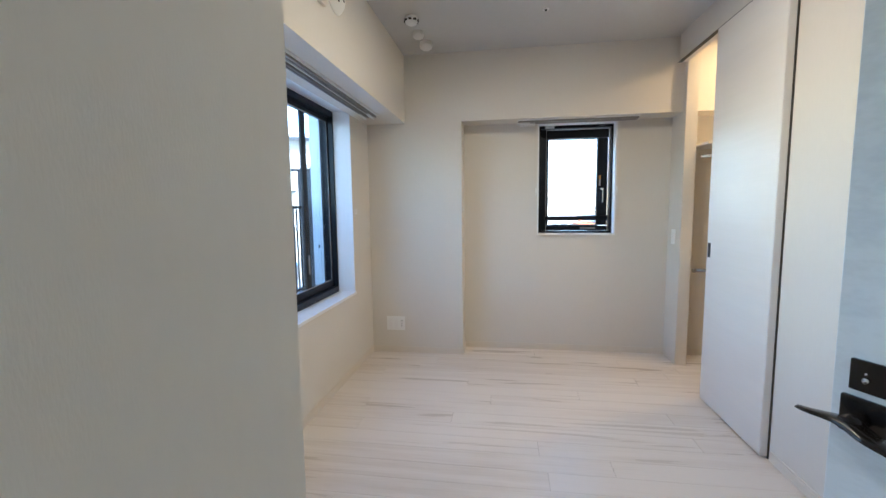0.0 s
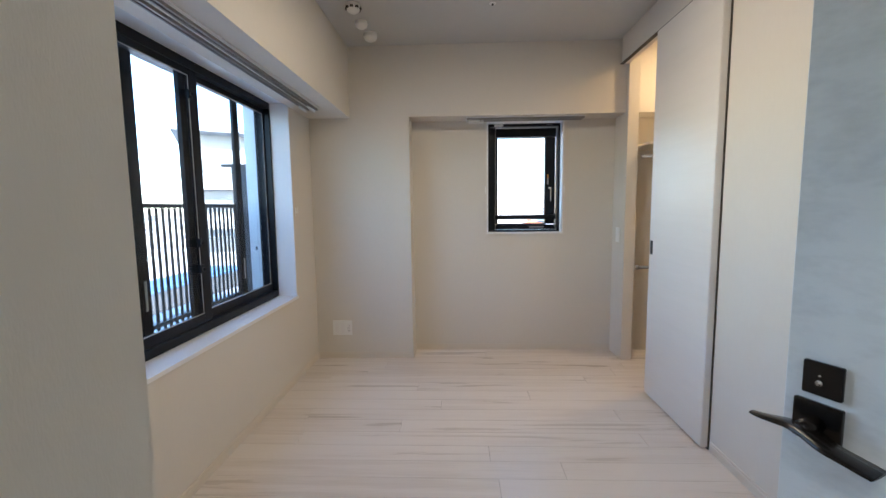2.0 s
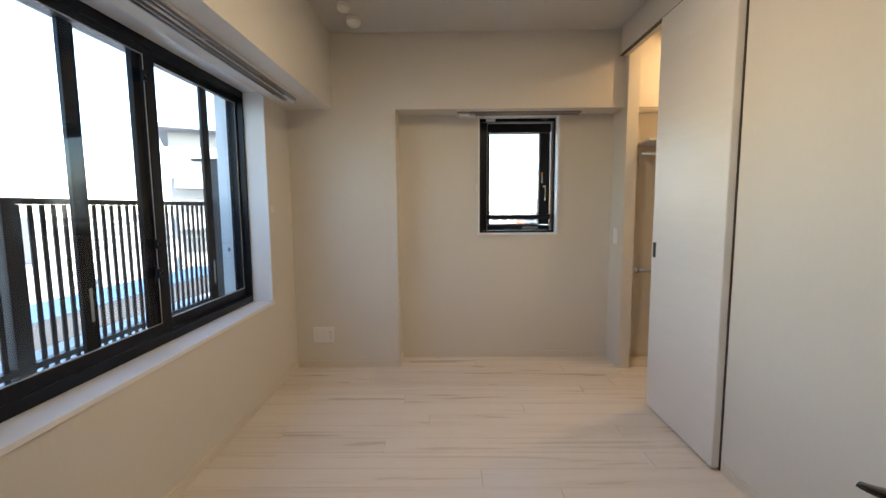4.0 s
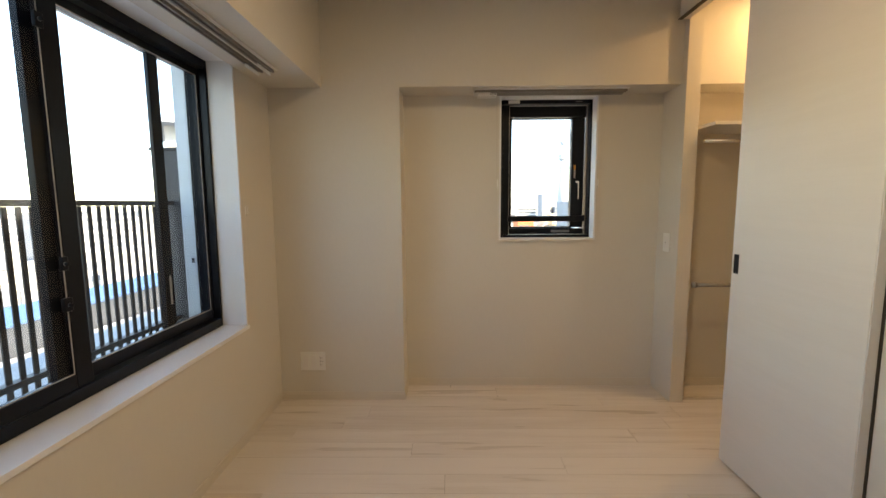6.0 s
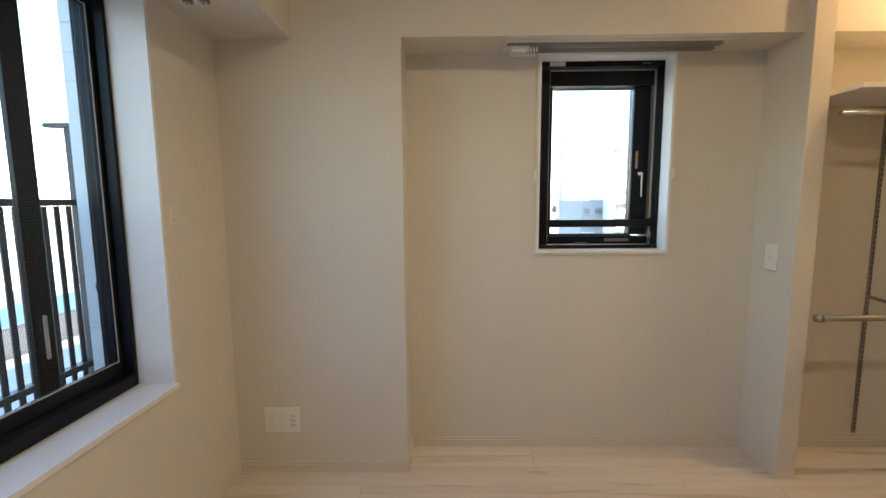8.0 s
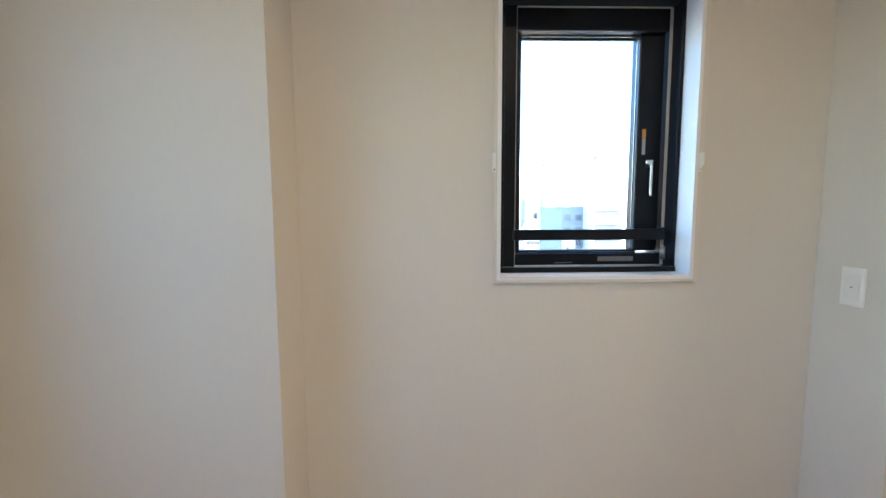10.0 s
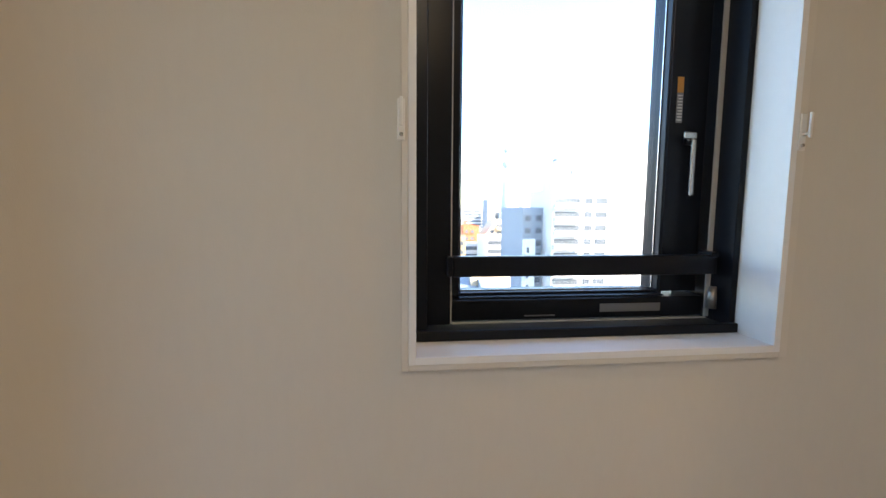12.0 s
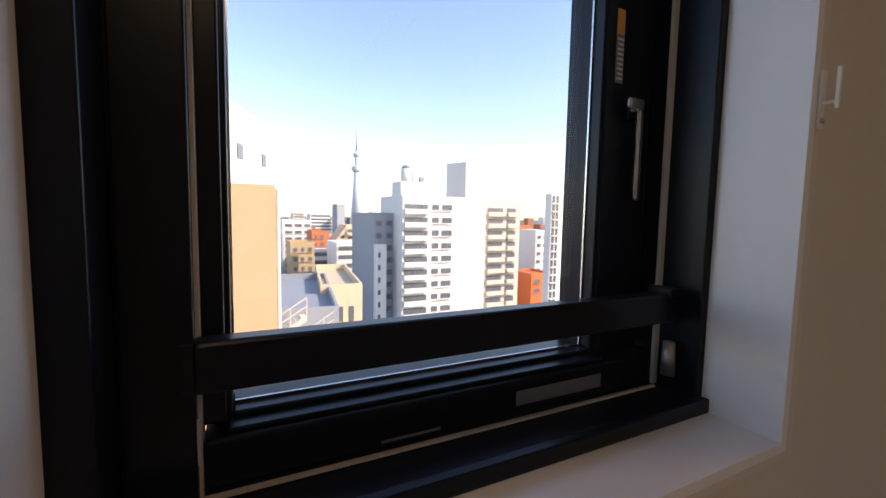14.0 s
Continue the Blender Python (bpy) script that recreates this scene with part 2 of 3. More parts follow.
structure("wall_north", b, PAPER, "cream woven wallpaper around the small window", "wall")
structure("column", block(0, 0.782, BACK, 0, 0, H), PAPER, "wallpapered square column in the corner", "column")
structure("beam_west", block(0, 0.322, DOORWALL, BACK, SOFFIT, H), PAPER, "wallpapered ceiling beam over the wide window", "beam")
structure("beam_north", block(0.782, 2.434, BACK, 0, SOFFIT, H), PAPER, "wallpapered ceiling beam over the small window", "beam")
structure("closet_beam", block(2.516, 3.2, BACK, 0, SOFFIT, H), PAPER, "wallpapered beam inside the closet", "beam")
structure("closet_post", block(2.434, 2.516, -0.251, 0, 0, H, bevel=0.002), PAPER, "narrow wallpapered wall end beside the closet", "wall")
structure("wall_header", block(2.378, 2.43, -1.62, -0.2515, 2.262, H), PAPER, "wallpapered header over the sliding door", "wall")
structure("wall_east", block(2.402, 2.52, DOORWALL, -1.42, 0, H), PAPER, "cream wallpapered wall beside the closet", "wall")
b = block(3.2, 3.4, -1.7, 0, -0.3, 2.75)
structure("closet_wall_east", b, PAPER, "wallpapered back of the closet", "wall")
structure("closet_wall_south", block(2.52, 3.2, -1.7, -1.62, 0, H), PAPER, "wallpapered end of the closet", "wall")
structure("wall_alcove", block(0, 0.906, DOORWALL, -3.17, 0, H), PAPER, "cream wallpapered corner by the entrance", "wall")
b = bmesh.new()
box(b, 0, 0.906, DOORWALL - 0.12, DOORWALL, 0, H), box(b, 2.05, 2.52, DOORWALL - 0.12, DOORWALL, 0, H)
box(b, 0.906, 2.05, DOORWALL - 0.12, DOORWALL, 2.06, H)
structure("wall_south", b, PAPER, "cream wallpapered wall around the entrance", "wall")
b = bmesh.new()
box(b, 0, 0.45, -5.3, DOORWALL - 0.12, 0, H), box(b, 2.3, 2.52, -5.3, DOORWALL - 0.12, 0, H), box(b, 0.45, 2.3, -5.42, -5.3, 0, H)
structure("wall_hall", b, PAPER, "cream wallpapered hall walls", "wall")
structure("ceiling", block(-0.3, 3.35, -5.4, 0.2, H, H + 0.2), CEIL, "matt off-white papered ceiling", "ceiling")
floor = structure("floor", block(-0.2, 3.3, -5.4, 0.1, -0.25, -0.0025), JOINT, "pale ash floorboards with fine dark joints", "floor")


def skirting(name, pts):
    """Low baseboard with a shadow groove along its top; pts: (x0, x1, y0, y1)."""
    bm = bmesh.new()
    for x0, x1, y0, y1, nx, ny in pts:
        box(bm, x0, x1, y0, y1, 0.0, 0.038, 0.001)
        box(bm, x0 + 0.003 * (nx < 0), x1 - 0.003 * (nx > 0), y0 + 0.003 * (ny < 0), y1 - 0.003 * (ny > 0), 0.038, 0.05)
    structure(name, bm, BASE, "low beige baseboard", "baseboard")


skirting("baseboard_west", [(0, 0.008, -3.162, BACK - 0.008, 1, 0)])
skirting("baseboard_column", [(0, 0.782, BACK - 0.008, BACK, 0, -1)])
skirting("baseboard_column_side", [(0.782, 0.790, BACK - 0.008, -0.008, 1, 0)])
skirting("baseboard_north", [(0.782, 2.434, -0.008, 0, 0, -1)])
skirting("baseboard_closet", [(2.516, 3.2, -0.008, 0, 0, -1)])
skirting("baseboard_east", [(2.394, 2.402, DOORWALL, -1.49, -1, 0)])
skirting("baseboard_alcove", [(0.01, 0.914, -3.17, -3.162, 0, 1), (0.906, 0.914, DOORWALL + 0.012, -3.17, 1, 0)])

# door frame round the entrance
b = bmesh.new()
box(b, 0.907, 0.936, DOORWALL - 0.13, DOORWALL + 0.01, 0, 2.06, 0.001), box(b, 2.02, 2.05, DOORWALL - 0.13, DOORWALL + 0.01, 0, 2.06, 0.001)
box(b, 0.936, 2.02, DOORWALL - 0.13, DOORWALL + 0.01, 2.03, 2.06, 0.001)
structure("door_frame", b, TRIM, "white door frame round the entrance", "door frame")

# ---- entrance door, standing open into the room ----
D_AT = Vector((1.689, -2.814, 0))
U = Vector((0.42, -0.907, 0)).normalized()      # from latch edge to hinges
N = Vector((U.y, -U.x, 0))                      # towards the walker


def leaf_bm(bm):
    """Turns a mesh in leaf axes (x: from latch edge, y: out of the face, z) into the world."""
    m = Matrix(((U.x, N.x, 0, D_AT.x), (U.y, N.y, 0, D_AT.y), (0, 0, 1, 0), (0, 0, 0, 1)))
    bmesh.ops.transform(bm, matrix=m, verts=bm.verts[:])
    return bm


door = thing("door_1", D_AT.x + U.x * 0.38, D_AT.y + U.y * 0.38, 0.006, "white wood-grain door leaf standing open", "door", kind="structure")
leaf = part("door_leaf", leaf_bm(block(0, 0.76, -0.036, 0, 0.008, 2.03, bevel=0.0015)), DOORW, door)
part("lock_plate", leaf_bm(block(0.026, 0.076, 0, 0.009, 0.932, 0.984, bevel=0.0025)), BRONZE, door, "square black lock plate")
b = bmesh.new()
rod(b, (0.049, 0.009, 0.953), (0.049, 0.012, 0.953), 0.0045), rod(b, (0.049, 0.009, 0.964), (0.049, 0.011, 0.964), 0.0018)
part("lock_release", leaf_bm(b), CHROME, door, "small chrome emergency release", True)
handle = part("door_handle", leaf_bm(block(0.017, 0.079, 0, 0.010, 0.858, 0.921, bevel=0.0025)), BRONZE, door, "square black handle rose")
b = rod(bmesh.new(), (0.048, 0.008, 0.889), (0.048, 0.052, 0.889), 0.013, 0.011)
part("spindle", leaf_bm(b), BRONZE, handle, "", True)
b = bmesh.new()
rows = []
for i in range(25):
    f = i / 24
    s = -0.012 + 0.155 * f
    out = 0.062 - 0.020 * math.sin(min(1, f * 1.4) * math.pi) ** 2 + 0.004 * f
    wide = 0.008 + 0.022 * math.sin(min(1, f * 2.2) * math.pi / 2) - 0.010 * max(0, f - 0.5)
    z = 0.891 - 0.014 * f
    thick = 0.0025 + 0.0035 * math.sin(f * math.pi)
    rows.append([b.verts.new((s, out + dy * wide * 0.9, z + dz * thick + 0.012 * math.sin(f * 3.1) * (dy > 0) * 0.4))
                 for dy, dz in ((-1, -0.4), (-1, 0.4), (-0.3, 1), (0.6, 0.9), (1, 0), (0.6, -0.9), (-0.3, -1))])
for p, q in zip(rows, rows[1:]):
    for i in range(7):
        b.faces.new((p[i], p[(i + 1) % 7], q[(i + 1) % 7], q[i]))
b.faces.new(rows[0]), b.faces.new(rows[-1][::-1])
part("lever", leaf_bm(b), BRONZE, handle, "curved glossy dark lever", True)
for z in (0.25, 1.78):
    b = rod(bmesh.new(), (0.765, -0.004, z - 0.05), (0.765, -0.004, z + 0.05), 0.006)
    part("hinge", leaf_bm(b), STEEL, door, "", True)

# ---- closet sliding door ----
slide = thing("sliding_door", 2.377, -1.15, 0.008, "cream wood-grain sliding closet door, half open", "door")
part("door_panel", block(2.362, 2.396, -1.468, -0.836, 0.012, 2.255, bevel=0.0012), SLIDEW, slide)
part("edge_strip", block(2.3635, 2.3945, -1.4715, -1.4685, 0.012, 2.255), TRIM, slide)
pull = part("finger_pull", ring_x(bmesh.new(), -0.880, -0.850, 0.915, 1.002, 0.004, 0.004, 0.004, 0.004, 2.3600, 2.3625, 0.0005), DARK, slide, "black recessed finger pull")
part("recess", block(2.3612, 2.3619, -0.876, -0.854, 0.919, 0.998), BLACK, pull)
# thin block in the track slot, the slot's shade put into its colour
structure("door_track", block(2.366, 2.392, -1.62, -0.252, 2.258, 2.2615), GAP_SHADE, "sliding door track, the slot's shade put into its dark colour", "track")
# no cover here: a solid dark strip drawn as the shade behind the door
structure("gap_shade_strip", block(2.396, 2.4018, -1.476, -1.4205, 0.0, 2.26), GAP_SHADE, "dark strip standing for the shade behind the sliding door", "trim")

# ---- small casement window ----


def casing(name, label):
    bm = bmesh.new()
    ring_y(bm, SX0 - 0.022, SX1 + 0.026, SZ0 - 0.021, SZ1 + 0.026, 0.0102, 0.0142, 0.0092, 0.0142, -0.0115, -0.0003, 0.0008)
    return structure(name, bm, CASING, label, "window casing")


casing("trim_window", "slim white casing round the small window")
b = ring_y(bmesh.new(), SX0 - 0.0115, SX1 + 0.0115, SZ0 - 0.0115, SZ1 + 0.0115, 0.0115, 0.0115, 0.0115, 0.0115, -0.0125, 0.072, 0.0006)
structure("reveal_small_window", b, REVEAL, "white lining of the small window", "window reveal")

win = thing("window_1", 1.707, 0.14, 1.008, "black aluminium casement window, closed, with guard bar", "window", kind="structure")
b = ring_y(bmesh.new(), SX0 - 0.003, SX1 + 0.003, SZ0 + 0.0005, SZ1 + 0.003, 0.026, 0.0142, 0.011, 0.026, 0.0725, 0.24)
box(b, SX0 - 0.002, SX1 - 0.002, 0.060, 0.0724, SZ0 + 0.0005, SZ0 + 0.018, 0.002)
part("window_frame", b, BLACK, win)
b = block(1.4335, 1.4775, 0.118, 0.141, 1.0205, 1.882, bevel=0.002)
box(b, 1.4312, 1.4333, 0.124, 0.141, 1.0205, 1.882)
part("hinge_cover", b, BLACK, win)
b = bmesh.new()
box(b, 1.481, 1.990, 0.128, 0.215, 1.0245, 1.064, 0.003), box(b, 1.481, 1.990, 0.124, 0.215, 1.806, 1.876, 0.002)
box(b, 1.4412, 1.4965, 0.1415, 0.215, 1.0705, 1.8055, 0.002), box(b, 1.909, 1.990, 0.150, 0.215, 1.0705, 1.8055, 0.002)
sash = part("sash", b, BLACK, win)
b = ring_y(bmesh.new(), 1.488, 1.916, 1.0645, 1.816, 0.013, 0.010, 0.009, 0.010, 0.152, 0.205, 0.002)
box(b, 1.4975, 1.9085, 0.134, 0.1518, 1.0645, 1.0685, 0.001)
part("glazing_bead", b, BLACK, sash)
pane = part("pane", block(1.4985, 1.908, 0.172, 0.178, 1.068, 1.808), GLASS, sash)
pane.visible_shadow = False
b = block(1.4778, 1.4806, 0.126, 0.1595, 1.0215, 1.8805)
box(b, 1.9915, 2.0005, 0.124, 0.128, 1.024, 1.8805)
box(b, 1.4807, 1.9912, 0.1190, 0.1236, 1.0215, 1.0240), box(b, 1.4807, 1.9912, 0.1190, 0.1236, 1.8770, 1.8805)
part("gasket", b, GASKET, win, "pale grey seal round the sash")
b = ring_y(bmesh.new(), 1.5012, 1.9058, 1.0735, 1.8055, 0.002, 0.002, 0.0025, 0.002, 0.1690, 0.1715, 0)
part("glass_seal", b, CHROME, sash, "thin bright glazing seal")
bar = part("guard_bar", block(1.4785, 1.990, 0.096, 0.117, 1.113, 1.150, bevel=0.003), BLACK, win, "black horizontal guard bar")
part("bracket", block(1.9725, 1.9885, 0.092, 0.125, 1.146, 1.156, bevel=0.002), BLACK, bar)
part("bracket", block(1.470, 1.4784, 0.098, 0.1178, 1.114, 1.149, bevel=0.001), BLACK, bar)
b = rod(bmesh.new(), (1.986, 0.100, 1.046), (1.986, 0.100, 1.088), 0.0085, 0.007)
part("stay", b, STEEL, win, "small grey catch at the frame's foot", True)
part("hinge_screw", block(1.4776, 1.4800, 0.119, 0.124, 1.052, 1.085), GASKET, win)
lever = part("window_handle", block(1.942, 1.960, 0.142, 0.150, 1.362, 1.388, bevel=0.002), BLACK, win)
b = bmesh.new()
box(b, 1.932, 1.959, 0.132, 0.139, 1.372, 1.386, 0.003), box(b, 1.949, 1.959, 0.132, 0.139, 1.262, 1.3725, 0.003), box(b, 1.942, 1.950, 0.1385, 0.1425, 1.370, 1.384)
part("grip", b, CHROME, lever, "slim silver lever handle")
part("label", block(1.923, 1.936, 0.1490, 0.1496, 1.405, 1.462), SILVER, sash, "silver instruction sticker")
part("label", block(1.923, 1.936, 0.1490, 0.1496, 1.4625, 1.492), ORANGE_L, sash, "orange warning sticker")
b = bmesh.new()
for i in range(9):
    box(b, 1.9245 + 0.0012 * (i % 2), 1.9345, 0.1485, 0.1489, 1.409 + i * 0.0058, 1.4115 + i * 0.0058)
part("label_print", b, PAPERLABEL, sash)
part("label", block(1.770, 1.895, 0.1230, 0.1236, 1.0375, 1.0535), SILVER, sash, "long silver instruction sticker")
part("label", block(1.464, 1.538, 0.0715, 0.0723, 1.884, 1.9045), PAPERLABEL, win, "white paper sticker")
part("label", block(1.900, 1.945, 0.0715, 0.0723, 1.892, 1.897), SILVER, win)
part("label", block(1.62, 1.68, 0.1230, 0.1236, 1.032, 1.0345), SILVER, sash)

# ---- wide sliding window ----
b = bmesh.new()
box(b, -0.128, 0.010, WY0 - 0.011, WY1 + 0.011, WZ0 - 0.0195, WZ0, 0.0015)
box(b, -0.128, -0.0005, WY1, WY1 + 0.0115, WZ0, WZ1), box(b, -0.128, -0.0005, WY0 - 0.0115, WY0, WZ0, WZ1)
box(b, -0.128, -0.0005, WY0 - 0.0115, WY1 + 0.0115, WZ1, WZ1 + 0.0115)
structure("reveal_wide_window", b, REVEAL, "white sill and lining of the wide window", "window reveal")

wide = thing("window_2", -0.2, -1.445, WZ0, "black aluminium two-sash sliding window, closed", "window", kind="structure")
b = ring_x(bmesh.new(), WY0 + 0.0005, WY1 - 0.0005, WZ0 + 0.0005, WZ1 - 0.0005, 0.034, 0.013, 0.042, 0.04, -0.235, -0.1285)
part("window_frame", b, BLACK, wide)


def sash_x(y0, y1, x0, x1, l, r):
    s = part("sash", ring_x(bmesh.new(), y0, y1, WZ0 + 0.044, WZ1 - 0.042, l, r, 0.048, 0.03, x0, x1, 0.002), BLACK, wide)
    g = part("pane", block((x0 + x1) / 2 - 0.003, (x0 + x1) / 2 + 0.003, y0 + l - 0.004, y1 - r + 0.004, WZ0 + 0.088, WZ1 - 0.068), GLASS, s)
    g.visible_shadow = False
    part("glass_seal", ring_x(bmesh.new(), y0 + l, y1 - r, WZ0 + 0.092, WZ1 - 0.072, 0.003, 0.003, 0.003, 0.003, x1 - 0.006, x1 - 0.004, 0), GASKET, s, "thin grey glazing seal")
    return s


near = sash_x(-2.25, -1.395, -0.160, -0.136, 0.045, 0.062)
far = sash_x(-1.490, -0.620, -0.190, -0.165, 0.062, 0.013)
for z, s in ((0.93, 0.024), (1.06, 0.016), (1.78, 0.020)):
    c = part("latch", block(-0.1358, -0.123, -1.462 - s, -1.462 + s * 0.3, z - 0.022, z + 0.022, bevel=0.003), BLACK, near, "black sash latch")
    part("latch_knob", rod(bmesh.new(), (-0.123, -1.47, z), (-0.106, -1.478, z), 0.006), BLACK, c, "", True)
# outer screens: their stiles stand behind the sashes, between two rails
for z0, z1 in ((WZ0 + 0.004, WZ0 + 0.0295), (WZ1 - 0.0195, WZ1 - 0.002)):
    part("screen_rail", block(-0.306, -0.2355, WY0 + 0.002, WY1 - 0.002, z0, z1, bevel=0.001), BLACK, wide)
for y0, y1 in ((-0.800, -0.733), (-1.690, -1.623)):
    st = part("outer_stile", block(-0.303, -0.285, y0, y1, WZ0 + 0.03, WZ1 - 0.02, bevel=0.002), BLACK, wide)
    part("pull_strip", block(-0.2849, -0.279, y0 + 0.03, y0 + 0.042, 0.76, 0.90, bevel=0.002), PAPERLABEL, st, "pale plastic pull strip")

# ---- curtain rails ----


def runner(bm, x, y, along_x):
    rod(bm, (x, y, SOFFIT - 0.020), (x, y, SOFFIT - 0.030), 0.003, seg=8)
    rod(bm, (x, y - 0.004, SOFFIT - 0.033), (x, y + 0.004, SOFFIT - 0.033), 0.005, seg=8)


def curtain_rail(name, x0, x1, y0, y1, label):
    along_x = x1 - x0 > y1 - y0
    r = thing(name, (x0 + x1) / 2, (y0 + y1) / 2, SOFFIT, label, "curtain rail", "curtain rails under the beams")
    part("base_strip", block(x0, x1, y0, y1, SOFFIT - 0.006, SOFFIT - 0.0005, bevel=0.001), TRIM, r)
    w = ((y1 - y0) if along_x else (x1 - x0))
    for k in (0.26, 0.74):
        c = (y0 if along_x else x0) + w * k
        bm, slot, rb = bmesh.new(), bmesh.new(), bmesh.new()
        for o in (-0.010, 0.010):
            if along_x:
                box(bm, x0 + 0.005, x1 - 0.005, c + o - 0.004, c + o + 0.004, SOFFIT - 0.020, SOFFIT - 0.006, 0.001)
            else:
                box(bm, c + o - 0.004, c + o + 0.004, y0 + 0.005, y1 - 0.005, SOFFIT - 0.020, SOFFIT - 0.006, 0.001)
        rl = part("rail", bm, STEEL, r)
        if along_x:
            box(slot, x0 + 0.006, x1 - 0.006, c - 0.0058, c + 0.0058, SOFFIT - 0.012, SOFFIT - 0.0062)
        else:
            box(slot, c - 0.0058, c + 0.0058, y0 + 0.006, y1 - 0.006, SOFFIT - 0.012, SOFFIT - 0.0062)
        part("slot", slot, DARK, rl)
        for i in range(9):
            if along_x:
                runner(rb, x0 + 0.03 + i * 0.013, c, True)
            else:
                runner(rb, c, y1 - 0.03 - i * 0.016, False)
        part("runner", rb, PLASTIC, r, "white plastic runners pushed together")
    if along_x:
        part("end_cap", block(x0, x0 + 0.10, y0 + 0.012, y1 - 0.03, SOFFIT - 0.024, SOFFIT - 0.0201, bevel=0.001), PAPERLABEL, r, "pale label on the rail")
    return r


curtain_rail("curtain_rail", 1.226, 2.150, -0.163, -0.040, "short double curtain rail over the small window")
curtain_rail("curtain_rail", 0.085, 0.205, -2.36, -0.548, "long double curtain rail over the wide window")


def tassel_hook(x, y, z, nx, ny, label):
    """A small white wall hook: back plate, arm and upright."""
    h = thing("curtain_hook", x, y, z, label, "hook", "white curtain hooks")
    t = Vector((-ny, nx, 0))
    n = Vector((nx, ny, 0))

    def oriented(a0, a1, o0, o1, z0, z1):
        bm = block(a0, a1, o0, o1, z0, z1, bevel=0.0012)
        m = Matrix(((t.x, n.x, 0, x), (t.y, n.y, 0, y), (0, 0, 1, z), (0, 0, 0, 1)))
        bmesh.ops.transform(bm, matrix=m, verts=bm.verts[:])
        return bm
    plate = part("back_plate", oriented(-0.0055, 0.0055, 0, 0.003, -0.036, 0.022), PLASTIC, h)
    s = bmesh.new()
    rod(s, Vector((x, y, z - 0.028)) + n * 0.003, Vector((x, y, z - 0.028)) + n * 0.0045, 0.0028)
    part("screw", s, CHROME, plate, "", True)
    part("arm", oriented(-0.0025, 0.0025, 0.003, 0.015, -0.013, -0.009), PLASTIC, h)
    part("upright", oriented(-0.0025, 0.0025, 0.0125, 0.016, -0.018, 0.022), PLASTIC, h)


tassel_hook(2.029, -0.012, 1.368, 0, -1, "small white hook on the casing of the small window")
tassel_hook(1.386, -0.012, 1.368, 0, -1, "small white hook on the casing of the small window")
tassel_hook(0.0, -0.557, 1.211, 1, 0, "small white hook beside the wide window")

# ---- closet fittings ----
SH = 1.664
shelf = thing("closet_shelf", 2.85, -0.15, SH, "white closet shelf on grey steel brackets", "shelf")
part("board", block(2.548, 3.19, -0.352, -0.014, SH, SH + 0.018, bevel=0.002), TRIM, shelf)
pole = part("hanging_rail", rod(bmesh.new(), (2.53, -0.295, 1.582), (3.195, -0.295, 1.582), 0.0125, seg=20), CHROME, shelf, "chrome hanging rail", True)
low = thing("hanging_rail", 2.85, -0.285, 0.745, "grey steel lower hanging rail in the closet", "closet rail")
part("rail", rod(bmesh.new(), (2.522, -0.285, 0.747), (3.195, -0.285, 0.747), 0.0125, seg=20), STEEL, low, "", True)
part("socket", rod(bmesh.new(), (2.5165, -0.285, 0.747), (2.536, -0.285, 0.747), 0.018, seg=20), STEEL, low, "", True)
part("bracket", rod(bmesh.new(), (3.0, -0.012, 0.775), (3.0, -0.285, 0.755), 0.008, seg=8), STEEL, low)
std = thing("slotted_upright", 3.0, -0.006, 0.08, "slotted grey steel upright on the closet wall", "shelf upright")
b = block(2.993, 3.007, -0.011, -0.0005, 0.08, 1.917, bevel=0.001)
part("channel", b, STEEL, std)
b = bmesh.new()
for i in range(74):
    z = 0.10 + i * 0.0245
    box(b, 2.9975, 3.0025, -0.0116, -0.0110, z, z + 0.012)
tagged(part("slots", b, DARK, std), kind="stuff")
for x in (3.0,):
    bm = bmesh.new()
    p = [(-0.011, 1.662), (-0.33, 1.662), (-0.33, 1.650), (-0.011, 1.575)]
    vs = [[bm.verts.new((x + dx, y, z)) for y, z in p] for dx in (-0.004, 0.004)]
    bm.faces.new(vs[0]), bm.faces.new(vs[1][::-1])
    for i in range(4):
        bm.faces.new((vs[0][i], vs[0][(i + 1) % 4], vs[1][(i + 1) % 4], vs[1][i]))
    part("bracket", bm, STEEL, shelf)
    part("rail_hook", rod(bmesh.new(), (x, -0.295, 1.66), (x, -0.295, 1.594), 0.004, seg=8), STEEL, shelf)

# ---- sockets, switch, detectors, lamps ----
out = thing("wall_socket", 0.207, BACK, 0.254, "white three-gang socket plate low on the column", "socket")
part("plate", block(0.128, 0.286, BACK - 0.007, BACK - 0.0003, 0.194, 0.314, bevel=0.002), PLASTIC, out)
for x, w in ((0.150, 0.020), (0.200, 0.020), (0.250, 0.020)):
    ins = part("insert", block(x - 0.004, x + w + 0.006, BACK - 0.0085, BACK - 0.0071, 0.216, 0.292, bevel=0.0006), TRIM, out)
    if x > 0.24:
        hb = bmesh.new()
        for z in (0.232, 0.254, 0.276):
            for dx in (0.004, 0.014):
                box(hb, x + dx, x + dx + 0.0022, BACK - 0.0092, BACK - 0.0086, z - 0.004, z + 0.004)
        part("pin_holes", hb, DARK, ins)
sw = thing("light_switch", 2.434, -0.125, 0.987, "white wall switch plate in the niche", "switch")
part("plate", block(2.427, 2.4337, -0.162, -0.092, 0.930, 1.045, bevel=0.002), PLASTIC, sw)
